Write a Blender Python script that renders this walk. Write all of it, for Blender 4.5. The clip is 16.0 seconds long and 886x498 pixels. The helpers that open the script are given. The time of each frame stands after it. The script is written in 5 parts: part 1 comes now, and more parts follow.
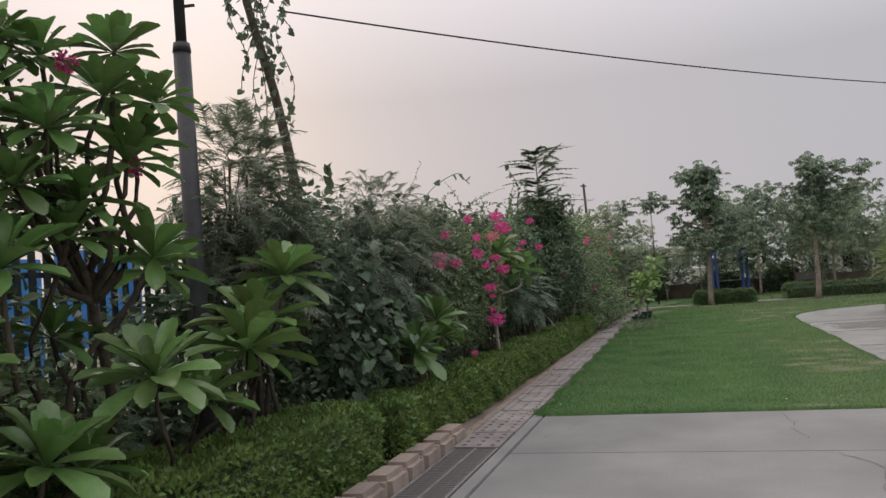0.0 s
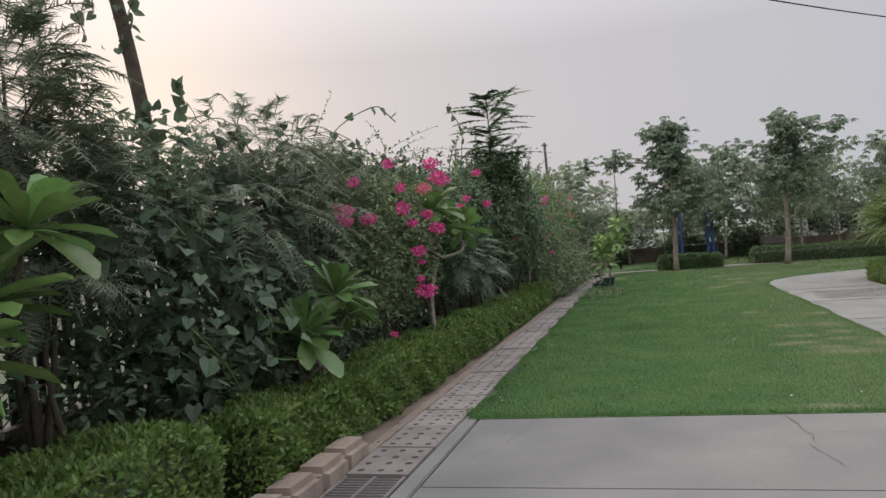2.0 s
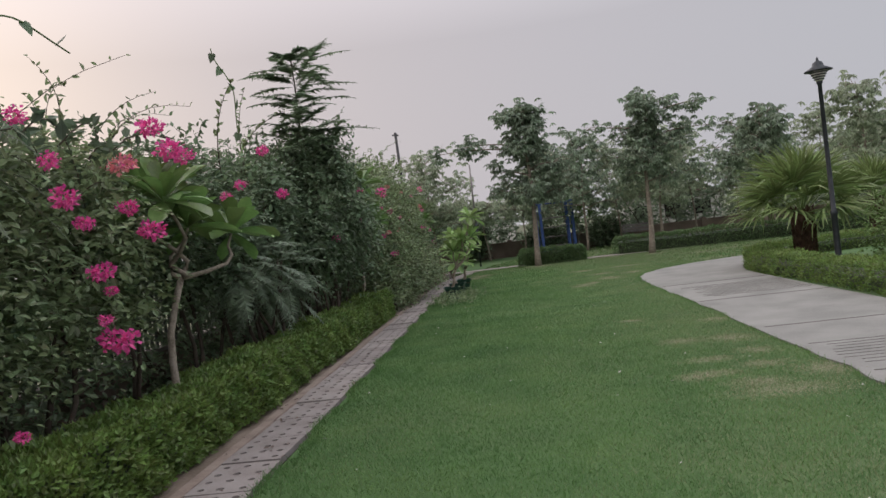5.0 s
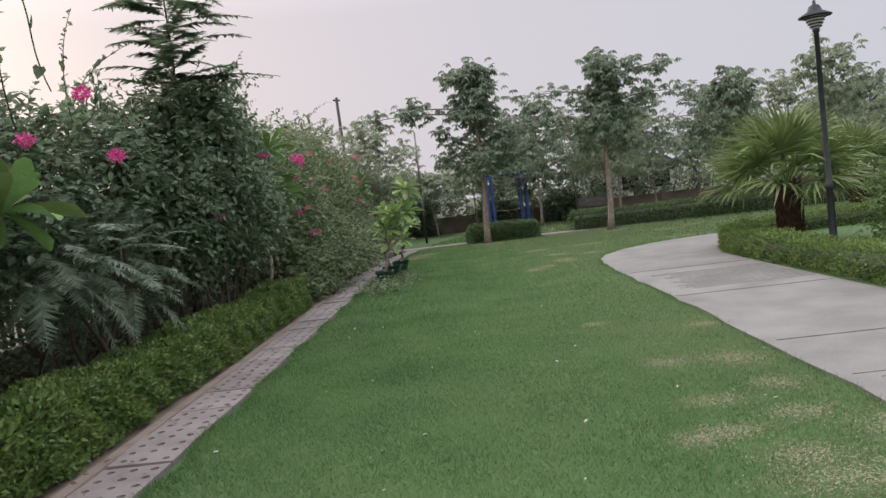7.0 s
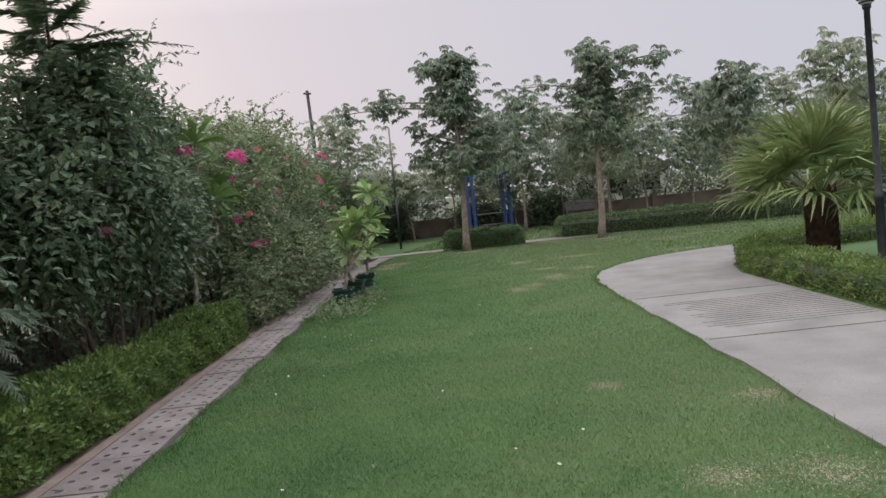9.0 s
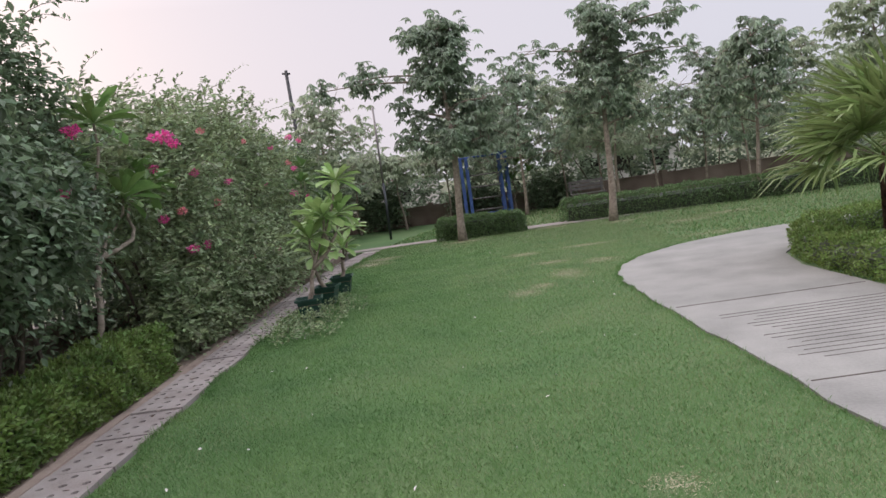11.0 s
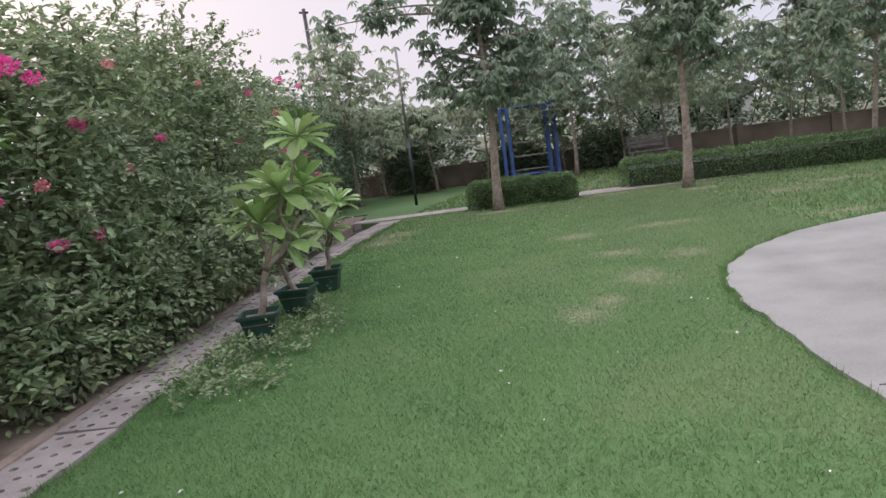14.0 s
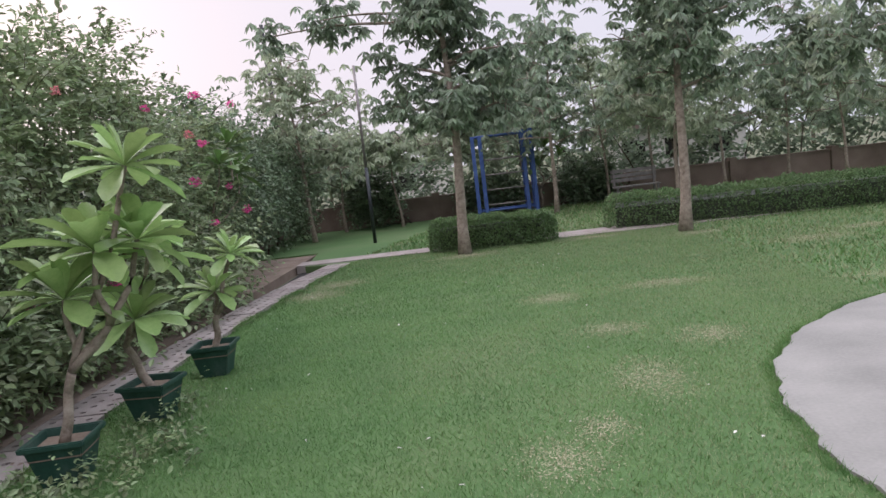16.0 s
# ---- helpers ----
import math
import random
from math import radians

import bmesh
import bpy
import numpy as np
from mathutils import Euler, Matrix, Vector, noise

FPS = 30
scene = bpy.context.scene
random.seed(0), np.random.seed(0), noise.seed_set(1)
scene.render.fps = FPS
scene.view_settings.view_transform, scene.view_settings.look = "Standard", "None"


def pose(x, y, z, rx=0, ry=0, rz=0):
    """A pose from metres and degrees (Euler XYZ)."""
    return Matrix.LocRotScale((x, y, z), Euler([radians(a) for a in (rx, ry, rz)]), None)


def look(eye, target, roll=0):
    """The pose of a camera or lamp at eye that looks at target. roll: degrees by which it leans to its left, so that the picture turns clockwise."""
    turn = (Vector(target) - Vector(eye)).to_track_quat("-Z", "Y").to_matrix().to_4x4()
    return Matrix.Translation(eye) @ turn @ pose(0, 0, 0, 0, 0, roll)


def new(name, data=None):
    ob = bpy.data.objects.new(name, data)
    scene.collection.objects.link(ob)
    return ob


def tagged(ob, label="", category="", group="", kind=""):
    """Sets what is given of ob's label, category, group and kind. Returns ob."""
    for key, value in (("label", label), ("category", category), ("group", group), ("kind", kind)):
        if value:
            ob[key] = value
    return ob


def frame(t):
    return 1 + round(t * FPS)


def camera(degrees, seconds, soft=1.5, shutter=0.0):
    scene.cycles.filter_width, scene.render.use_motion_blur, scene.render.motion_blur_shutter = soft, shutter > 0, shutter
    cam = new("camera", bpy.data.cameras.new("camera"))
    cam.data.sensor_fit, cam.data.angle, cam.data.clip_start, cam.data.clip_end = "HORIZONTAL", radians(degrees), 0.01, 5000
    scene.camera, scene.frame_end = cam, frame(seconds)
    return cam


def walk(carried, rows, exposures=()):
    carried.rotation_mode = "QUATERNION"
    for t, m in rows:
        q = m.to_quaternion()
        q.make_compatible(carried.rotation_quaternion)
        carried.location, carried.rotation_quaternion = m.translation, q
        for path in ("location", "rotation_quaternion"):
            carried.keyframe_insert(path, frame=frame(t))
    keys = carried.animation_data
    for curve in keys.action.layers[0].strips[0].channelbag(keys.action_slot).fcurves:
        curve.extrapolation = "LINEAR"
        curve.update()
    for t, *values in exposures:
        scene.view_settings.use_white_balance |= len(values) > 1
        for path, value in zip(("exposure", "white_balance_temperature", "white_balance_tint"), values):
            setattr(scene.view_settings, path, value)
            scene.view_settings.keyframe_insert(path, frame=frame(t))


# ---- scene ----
SKY_TOP = 3.8
cam = camera(61.6, 16.0)
METRES, EYE, TILT, LEAN, TURN = 17.6, 1.5, 0.67, 0.0, 17.8
ROWS = [
    (0.0, 0.0, 0.0, 0.0, 0.19, 2.31, 4.63),
    (0.5, 0.0034, 0.0285, -0.003, 3.32, 2.02, 3.25),
    (1.0, 0.0112, 0.0569, -0.0052, 3.31, 0.4, 3.35),
    (1.5, 0.0215, 0.0857, -0.0041, 0.27, -0.57, 3.83),
    (2.0, 0.0279, 0.116, -0.004, -2.65, -0.67, 4.55),
    (2.5, 0.0364, 0.1456, -0.0053, -3.74, -1.19, 5.47),
    (3.0, 0.0433, 0.1764, -0.0082, -6.18, -2.71, 5.06),
    (3.5, 0.0536, 0.2038, -0.0079, -7.58, -2.79, 5.22),
    (4.0, 0.0652, 0.2316, -0.0083, -8.69, -3.42, 5.34),
    (4.5, 0.0774, 0.2622, -0.0074, -12.13, -2.92, 5.75),
    (5.0, 0.0926, 0.2907, -0.0072, -12.91, -1.83, 6.78),
    (7.5, 0.1565, 0.4392, -0.009, -16.71, -5.76, 6.46),
    (8.0, 0.1637, 0.4658, -0.0044, -15.4, -6.77, 7.17),
    (8.5, 0.1778, 0.4932, -0.0046, -14.0, -5.52, 7.34),
    (9.0, 0.1907, 0.521, -0.0048, -17.75, -4.58, 5.91),
    (11.5, 0.2496, 0.6626, -0.0071, -17.38, -6.4, 8.46),
    (12.0, 0.2616, 0.6905, -0.008, -16.03, -6.8, 8.82),
    (12.5, 0.2728, 0.7209, -0.0067, -15.05, -7.02, 9.26),
    (13.0, 0.2826, 0.7486, -0.0083, -15.8, -7.58, 8.72),
    (13.5, 0.2963, 0.7776, -0.0075, -14.25, -7.75, 8.51),
    (14.0, 0.3079, 0.8084, -0.0085, -14.49, -8.93, 7.63),
    (14.5, 0.3243, 0.8363, -0.0092, -14.45, -8.71, 8.95),
    (15.0, 0.3363, 0.867, -0.0109, -15.67, -8.11, 8.13),
    (15.5, 0.3484, 0.8962, -0.0114, -15.82, -7.15, 6.69),
    (16.0, 0.3625, 0.9265, -0.0108, -15.91, -6.92, 6.66),
]
walk(cam, [(t, pose(0, 0, EYE, TILT, LEAN, TURN) @ pose(METRES * x, METRES * y, METRES * z, 90 + pitch, roll, yaw)) for t, x, y, z, yaw, pitch, roll in ROWS],
     [(0, 0.18, 6500, 10), (1.0, 0.36, 6400, 7), (1.5, 0.4, 6400, 7), (2.0, 0.32, 6400, 8), (3.0, 0.5, 6400, 9), (3.6, 0.56, 6400, 11), (4.2, 0.53, 6400, 11), (5, 0.22, 6450, 11),
      (7.3, 0.64, 6350, 13), (8, 0.8, 6250, 13), (8.5, 0.75, 6300, 13), (9, 0.52, 6350, 14), (9.3, 0.56, 6350, 14), (12.5, 0.77, 6250, 15), (16, 0.86, 6150, 16)])

# ---- light ----
world = bpy.data.worlds.new("hazy_dusk")
scene.world = world
world.use_nodes = True
wn, wl = world.node_tree.nodes, world.node_tree.links
sky = wn.new("ShaderNodeTexSky")
sky.sky_type, sky.sun_disc = "NISHITA", False
sky.sun_elevation, sky.sun_rotation, sky.dust_density = radians(14), radians(-38), 6.0
wc, wsep = wn.new("ShaderNodeTexCoord"), wn.new("ShaderNodeSeparateXYZ")
wl.new(wc.outputs["Generated"], wsep.inputs[0])
haze_h, haze_v = wn.new("ShaderNodeValToRGB"), wn.new("ShaderNodeMapRange")
wmx = wn.new("ShaderNodeMapRange")
wmx.inputs["From Min"].default_value, wmx.inputs["From Max"].default_value = -0.8, 0.6
wl.new(wsep.outputs["X"], wmx.inputs["Value"])
wl.new(wmx.outputs["Result"], haze_h.inputs["Fac"])
haze_h.color_ramp.elements[0].color = (0.535, 0.47, 0.48, 1)
haze_h.color_ramp.elements[1].color = (0.43, 0.44, 0.475, 1)
haze_v.inputs["From Min"].default_value, haze_v.inputs["From Max"].default_value = 0.25, 1.0
haze_v.inputs["To Min"].default_value, haze_v.inputs["To Max"].default_value = 1.0, SKY_TOP
wl.new(wsep.outputs["Z"], haze_v.inputs["Value"])
hz = wn.new("ShaderNodeVectorMath")
hz.operation = "SCALE"
wl.new(haze_h.outputs["Color"], hz.inputs[0])
wl.new(haze_v.outputs["Result"], hz.inputs["Scale"])
bg = wn["Background"]
bg.inputs["Strength"].default_value = 0.06
bg2 = wn.new("ShaderNodeBackground")
bg2.inputs["Strength"].default_value = 1.0
wl.new(sky.outputs["Color"], bg.inputs["Color"])
wl.new(hz.outputs["Vector"], bg2.inputs["Color"])
wmix = wn.new("ShaderNodeMixShader")
wmix.inputs["Fac"].default_value = 0.94
wl.new(bg.outputs[0], wmix.inputs[1])
wl.new(bg2.outputs[0], wmix.inputs[2])
wl.new(wmix.outputs[0], wn["World Output"].inputs["Surface"])
sun = new("sun", bpy.data.lights.new("sun", "SUN"))
sun.data.energy, sun.data.angle, sun.data.color = 0.6, radians(20), (1.0, 0.92, 0.86)
sun.matrix_world = look((-12, 20, 12), (0, 8, 0))

# ---- materials ----
def material(name, colors, rough=0.6, scale=8.0, fine=60.0, bump=0.3, metal=0.0, vary=0.0, translucent=0.0, island=False, spec=0.4):
    """Two scales of noise between colours; vary: random change from piece to piece."""
    m = bpy.data.materials.new(name)
    m.use_nodes = True
    n, l = m.node_tree.nodes, m.node_tree.links
    b = n["Principled BSDF"]
    co = n.new("ShaderNodeTexCoord")
    big, small = n.new("ShaderNodeTexNoise"), n.new("ShaderNodeTexNoise")
    big.inputs["Scale"].default_value, small.inputs["Scale"].default_value = scale, fine
    big.inputs["Detail"].default_value, small.inputs["Detail"].default_value = 5, 4
    for k in (big, small):
        l.new(co.outputs["Object"], k.inputs["Vector"])
    add = n.new("ShaderNodeMath")
    add.operation = "MULTIPLY_ADD"
    add.inputs[1].default_value = 0.4
    l.new(small.outputs["Fac"], add.inputs[0])
    l.new(big.outputs["Fac"], add.inputs[2])
    ramp = n.new("ShaderNodeValToRGB")
    el = ramp.color_ramp.elements
    el[0].position, el[1].position = 0.45, 0.95
    el[0].color, el[1].color = (*colors[0], 1), (*colors[-1], 1)
    if len(colors) > 2:
        e = el.new(0.68)
        e.color = (*colors[1], 1)
    l.new(add.outputs[0], ramp.inputs["Fac"])
    out = ramp.outputs["Color"]
    if vary:
        hsv = n.new("ShaderNodeHueSaturation")
        if island:
            rnd = n.new("ShaderNodeNewGeometry").outputs["Random Per Island"]
        else:
            rnd = n.new("ShaderNodeObjectInfo").outputs["Random"]
        mr, mh = n.new("ShaderNodeMapRange"), n.new("ShaderNodeMapRange")
        mr.inputs["To Min"].default_value, mr.inputs["To Max"].default_value = 1 - vary, 1 + vary
        mh.inputs["To Min"].default_value, mh.inputs["To Max"].default_value = 0.5 - vary * 0.05, 0.5 + vary * 0.03
        l.new(rnd, mr.inputs["Value"])
        l.new(rnd, mh.inputs["Value"])
        l.new(mr.outputs[0], hsv.inputs["Value"])
        l.new(mh.outputs[0], hsv.inputs["Hue"])
        l.new(out, hsv.inputs["Color"])
        out = hsv.outputs["Color"]
    l.new(out, b.inputs["Base Color"])
    b.inputs["Roughness"].default_value, b.inputs["Metallic"].default_value = rough, metal
    b.inputs["Specular IOR Level"].default_value = spec
    if bump:
        bp = n.new("ShaderNodeBump")
        bp.inputs["Strength"].default_value, bp.inputs["Distance"].default_value = bump, 0.02
        l.new(add.outputs[0], bp.inputs["Height"])
        l.new(bp.outputs["Normal"], b.inputs["Normal"])
    if translucent:
        tr, mix = n.new("ShaderNodeBsdfTranslucent"), n.new("ShaderNodeMixShader")
        mix.inputs["Fac"].default_value = translucent
        l.new(out, tr.inputs["Color"])
        l.new(b.outputs[0], mix.inputs[1])
        l.new(tr.outputs[0], mix.inputs[2])
        l.new(mix.outputs[0], n["Material Output"].inputs["Surface"])
    return m


def leafy(name, a, b, vary=0.35, tr=0.25, rough=0.45):
    return material(name, (a, b), rough, 3.0, 20.0, 0, 0, vary, tr, True, 0.5)


M_SOIL = material("dry_soil", ((0.10, 0.075, 0.055), (0.17, 0.13, 0.10), (0.24, 0.19, 0.15)), 0.95, 2.0, 40, 0.6)
M_LAWN = material("lawn_ground", ((0.052, 0.110, 0.034), (0.068, 0.135, 0.042), (0.100, 0.145, 0.060)), 0.95, 0.6, 25, 0.2)
M_DRY = material("bleached_straw", ((0.32, 0.30, 0.20), (0.40, 0.37, 0.26), (0.48, 0.43, 0.32)), 0.95, 5, 50, 0.2)
M_FAR = material("far_ground", ((0.05, 0.08, 0.03), (0.12, 0.11, 0.07)), 0.95, 0.3, 8, 0.3)
M_CONC = material("worn_concrete", ((0.156, 0.155, 0.146), (0.190, 0.187, 0.176), (0.232, 0.229, 0.213)), 0.85, 1.1, 55, 0.25, vary=0.06)
M_PATH = material("path_concrete", ((0.157, 0.157, 0.145), (0.202, 0.202, 0.186), (0.251, 0.250, 0.230)), 0.88, 1.6, 45, 0.35)
M_SLAB = material("drain_slab_concrete", ((0.165, 0.138, 0.126), (0.248, 0.218, 0.203), (0.292, 0.262, 0.246)), 0.9, 3, 60, 0.3, vary=0.14)
M_KERB = material("kerb_stone", ((0.180, 0.137, 0.112), (0.274, 0.216, 0.176), (0.324, 0.266, 0.223)), 0.9, 4, 50, 0.5, vary=0.12)
M_DARK = material("void_shade", ((0.012, 0.011, 0.01), (0.03, 0.027, 0.024)), 0.95, 4, 30, 0.2)
M_IRON = material("rusty_grey_iron", ((0.16, 0.15, 0.145), (0.28, 0.26, 0.25)), 0.6, 8, 80, 0.3, 0.5)
M_CRACK = material("crack_dirt", ((0.05, 0.04, 0.035), (0.10, 0.085, 0.07)), 0.95, 10, 50, 0.2)
M_FENCE = material("dark_green_fence_paint", ((0.015, 0.022, 0.02), (0.035, 0.045, 0.04)), 0.5, 6, 60, 0.1)
M_BLUE = material("blue_sheet", ((0.04, 0.20, 0.55), (0.10, 0.33, 0.72)), 0.55, 3, 30, 0.2)
M_BLUEF = material("blue_frame_paint", ((0.030, 0.060, 0.195), (0.060, 0.120, 0.315)), 0.5, 8, 60, 0.1)
M_PALE = material("pale_plaster", ((0.55, 0.52, 0.5), (0.72, 0.69, 0.66)), 0.9, 2, 40, 0.2)
M_WALL = material("brown_boundary_wall", ((0.10, 0.075, 0.06), (0.17, 0.13, 0.105), (0.24, 0.19, 0.16)), 0.95, 1.2, 40, 0.5)
M_POLE = material("dark_pole_paint", ((0.022, 0.022, 0.024), (0.05, 0.05, 0.05)), 0.55, 8, 60, 0.1, 0.2)
M_LAMP = material("black_lamp_metal", ((0.02, 0.025, 0.027), (0.05, 0.055, 0.06)), 0.45, 8, 60, 0.1, 0.5)
M_BARK = material("grey_brown_bark", ((0.125, 0.100, 0.075), (0.250, 0.206, 0.163), (0.350, 0.300, 0.250)), 0.9, 14, 70, 0.7)
M_BARKD = material("dark_twig_bark", ((0.045, 0.035, 0.025), (0.11, 0.085, 0.065)), 0.9, 14, 70, 0.5)
M_PALM = material("palm_trunk_fibre", ((0.045, 0.025, 0.018), (0.12, 0.07, 0.045)), 0.95, 12, 60, 0.8)
M_POT = material("dark_green_pot", ((0.008, 0.035, 0.025), (0.018, 0.06, 0.043), (0.05, 0.085, 0.07)), 0.55, 5, 50, 0.2)
M_PINK = leafy("magenta_bracts", (0.66, 0.05, 0.27), (0.85, 0.14, 0.42), 0.2, 0.35)
M_PINKP = leafy("pale_pink_bracts", (0.62, 0.16, 0.20), (0.75, 0.30, 0.32), 0.2, 0.3)
L_HEDGE = leafy("clipped_hedge_leaf", (0.098, 0.178, 0.044), (0.201, 0.287, 0.075), 0.42, 0.4)
L_HEDGEB = leafy("far_hedge_leaf", (0.086, 0.155, 0.063), (0.155, 0.241, 0.095), 0.35, 0.4)
L_DARK = leafy("dark_broad_leaf", (0.104, 0.160, 0.098), (0.186, 0.250, 0.136), 0.45, 0.4)
L_BOUG = leafy("bougainvillea_leaf", (0.148, 0.211, 0.116), (0.267, 0.328, 0.162), 0.45, 0.4)
L_BRIGHT = leafy("fresh_green_leaf", (0.1, 0.18, 0.05), (0.17, 0.26, 0.08), 0.35, 0.35)
L_HEART = leafy("heart_vine_leaf", (0.075, 0.115, 0.075), (0.125, 0.175, 0.10), 0.4, 0.4, 0.6)
L_FEATH = leafy("feathery_leaf", (0.136, 0.170, 0.110), (0.204, 0.238, 0.152), 0.35, 0.4)
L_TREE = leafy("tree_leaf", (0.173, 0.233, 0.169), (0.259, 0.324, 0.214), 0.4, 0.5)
# paler copy of the tree leaf: distance haze is put into the colour
L_FARTREE = leafy("hazed_far_tree_leaf", (0.258, 0.319, 0.221), (0.360, 0.410, 0.270), 0.25, 0.55)
L_PALM = leafy("palm_leaf", (0.132, 0.212, 0.066), (0.265, 0.344, 0.132), 0.3)
L_GRASS = material("grass_blade", ((0.066, 0.155, 0.044), (0.104, 0.212, 0.062), (0.158, 0.262, 0.086)), 0.5, 1.4, 9.0, 0, 0, 0.12, 0.35, True, 0.4)
L_GRASSD = leafy("dry_grass_blade", (0.175, 0.235, 0.10), (0.24, 0.275, 0.145), 0.12, 0.35)
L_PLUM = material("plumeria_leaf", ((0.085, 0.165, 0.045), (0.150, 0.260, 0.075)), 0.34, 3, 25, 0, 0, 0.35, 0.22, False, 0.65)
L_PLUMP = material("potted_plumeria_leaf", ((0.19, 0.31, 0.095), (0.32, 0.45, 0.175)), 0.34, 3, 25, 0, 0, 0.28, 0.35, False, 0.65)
# deeper copy of the potted plant's leaf, with shade put into its colour
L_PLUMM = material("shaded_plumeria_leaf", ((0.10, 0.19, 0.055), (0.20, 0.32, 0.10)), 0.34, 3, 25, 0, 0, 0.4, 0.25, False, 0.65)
# very dark green: shade inside the hedges is put into this colour
L_HEARTCORE = leafy("hedge_inner_shade", (0.03, 0.045, 0.025), (0.05, 0.065, 0.035), 0.3, 0.001)

# ---- mesh helpers ----
rng = np.random.default_rng(11)


def mesh_of(name, V, F, mat, smooth=False):
    """A triangle mesh from arrays."""
    V, F = np.asarray(V, np.float32), np.asarray(F, np.int32)
    me = bpy.data.meshes.new(name)
    me.vertices.add(len(V))
    me.vertices.foreach_set("co", V.ravel())
    me.loops.add(F.size)
    me.loops.foreach_set("vertex_index", F.ravel())
    me.polygons.add(len(F))
    me.polygons.foreach_set("loop_start", np.arange(0, F.size, 3, dtype=np.int32))
    me.polygons.foreach_set("use_smooth", np.full(len(F), smooth))
    me.materials.append(mat)
    me.update(calc_edges=True)
    return me


def piece(name, me, parent=None, label="", m=None):
    ob = new(name, me)
    if m is not None:
        ob.matrix_basis = m
    if parent is not None:
        ob.parent = parent
    if label:
        ob["label"] = label
    return ob


def part(name, bm, mat, parent=None, label="", m=None, smooth=False):
    me = bpy.data.meshes.new(name)
    bm.to_mesh(me)
    bm.free()
    me.materials.append(mat)
    for p in me.polygons:
        p.use_smooth = smooth
    return piece(name, me, parent, label, m)


def thing(name, at, label, category, group="", kind=""):
    ob = new(name)
    ob.empty_display_size = 0.1
    ob.location = at
    return tagged(ob, label, category, group, kind)


def box_bm(boxes, bevel=0.0):
    """Boxes (x0, y0, z0, x1, y1, z1) in one bmesh."""
    bm = bmesh.new()
    for x0, y0, z0, x1, y1, z1 in boxes:
        m = Matrix.Translation(((x0 + x1) / 2, (y0 + y1) / 2, (z0 + z1) / 2)) @ Matrix.Diagonal((x1 - x0, y1 - y0, z1 - z0, 1))
        bmesh.ops.create_cube(bm, size=1, matrix=m)
    if bevel:
        bmesh.ops.bevel(bm, geom=bm.edges[:], offset=bevel, segments=2, affect="EDGES")
    return bm


def join(chunks):
    """Several (V, F) as one."""
    Vs, Fs, k = [], [], 0
    for V, F in chunks:
        Vs.append(np.asarray(V, float))
        Fs.append(np.asarray(F) + k)
        k += len(V)
    return np.concatenate(Vs), np.concatenate(Fs)


def tube(points, radii, sides=7):
    P = np.asarray(points, float)
    R_ = np.broadcast_to(np.asarray(radii, float), (len(P),))
    T = np.gradient(P, axis=0)
    T /= np.linalg.norm(T, axis=1)[:, None] + 1e-9
    up = np.where(np.abs(T[:, 2:3]) > 0.9, np.array([[1.0, 0, 0]]), np.array([[0, 0, 1.0]]))
    A = np.cross(T, up)
    A /= np.linalg.norm(A, axis=1)[:, None] + 1e-9
    B = np.cross(T, A)
    an = np.linspace(0, 2 * math.pi, sides, endpoint=False)
    V = (P[:, None] + R_[:, None, None] * (np.cos(an)[None, :, None] * A[:, None] + np.sin(an)[None, :, None] * B[:, None])).reshape(-1, 3)
    F = []
    for i in range(len(P) - 1):
        for j in range(sides):
            a, b = i * sides + j, i * sides + (j + 1) % sides
            F += [(a, b, b + sides), (a, b + sides, a + sides)]
    V = np.vstack([V, P[0], P[-1]])
    e, o = len(V) - 2, (len(P) - 1) * sides
    for j in range(sides):
        F += [(e, (j + 1) % sides, j), (e + 1, o + j, o + (j + 1) % sides)]
    return V, np.array(F)


def bend(a, b, sag=0.0, wob=0.0, n=7):
    """Points from a to b, with a sideways wander and an upward bulge."""
    a, b = np.array(a, float), np.array(b, float)
    t = np.linspace(0, 1, n)[:, None]
    P = a + (b - a) * t
    P[:, 2:3] += sag * 4 * t * (1 - t)
    ph = rng.uniform(0, 6.28, 4)
    env = np.sin(np.pi * t[:, 0]) * wob
    P[:, 0] += env * np.sin(5 * t[:, 0] + ph[0])
    P[:, 1] += env * np.sin(4 * t[:, 0] + ph[1])
    return P


DIAMOND = (np.array([(0, 0, 0), (-0.27, 0.42, 0.07), (0, 1, -0.05), (0.27, 0.42, 0.07)]), np.array([(0, 3, 2), (0, 2, 1)]))
OVAL = (np.array([(0, 0, 0), (-0.2, 0.22, 0.06), (-0.26, 0.58, 0.05), (0, 1, -0.12), (0.26, 0.58, 0.05), (0.2, 0.22, 0.06)]),
        np.array([(0, 3, 2), (0, 2, 1), (0, 4, 3), (0, 5, 4)]))
SLIM = (np.array([(0, 0, 0), (-0.13, 0.45, 0.03), (0, 1, -0.12), (0.13, 0.45, 0.03)]), np.array([(0, 3, 2), (0, 2, 1)]))
NEEDLE = (np.array([(-0.05, 0, 0), (0.05, 0, 0), (0, 1, -0.1)]), np.array([(0, 1, 2)]))
HEART = (np.array([(0, 0.08, -0.03), (-0.26, -0.1, 0.03), (-0.46, 0.16, 0.05), (-0.3, 0.6, 0.03), (0, 1, -0.1), (0.3, 0.6, 0.03), (0.46, 0.16, 0.05), (0.26, -0.1, 0.03)]),
         np.array([(0, 2, 1), (0, 3, 2), (0, 4, 3), (0, 5, 4), (0, 6, 5), (0, 7, 6)]))


def unit(a):
    return a / (np.linalg.norm(a, axis=-1, keepdims=True) + 1e-9)


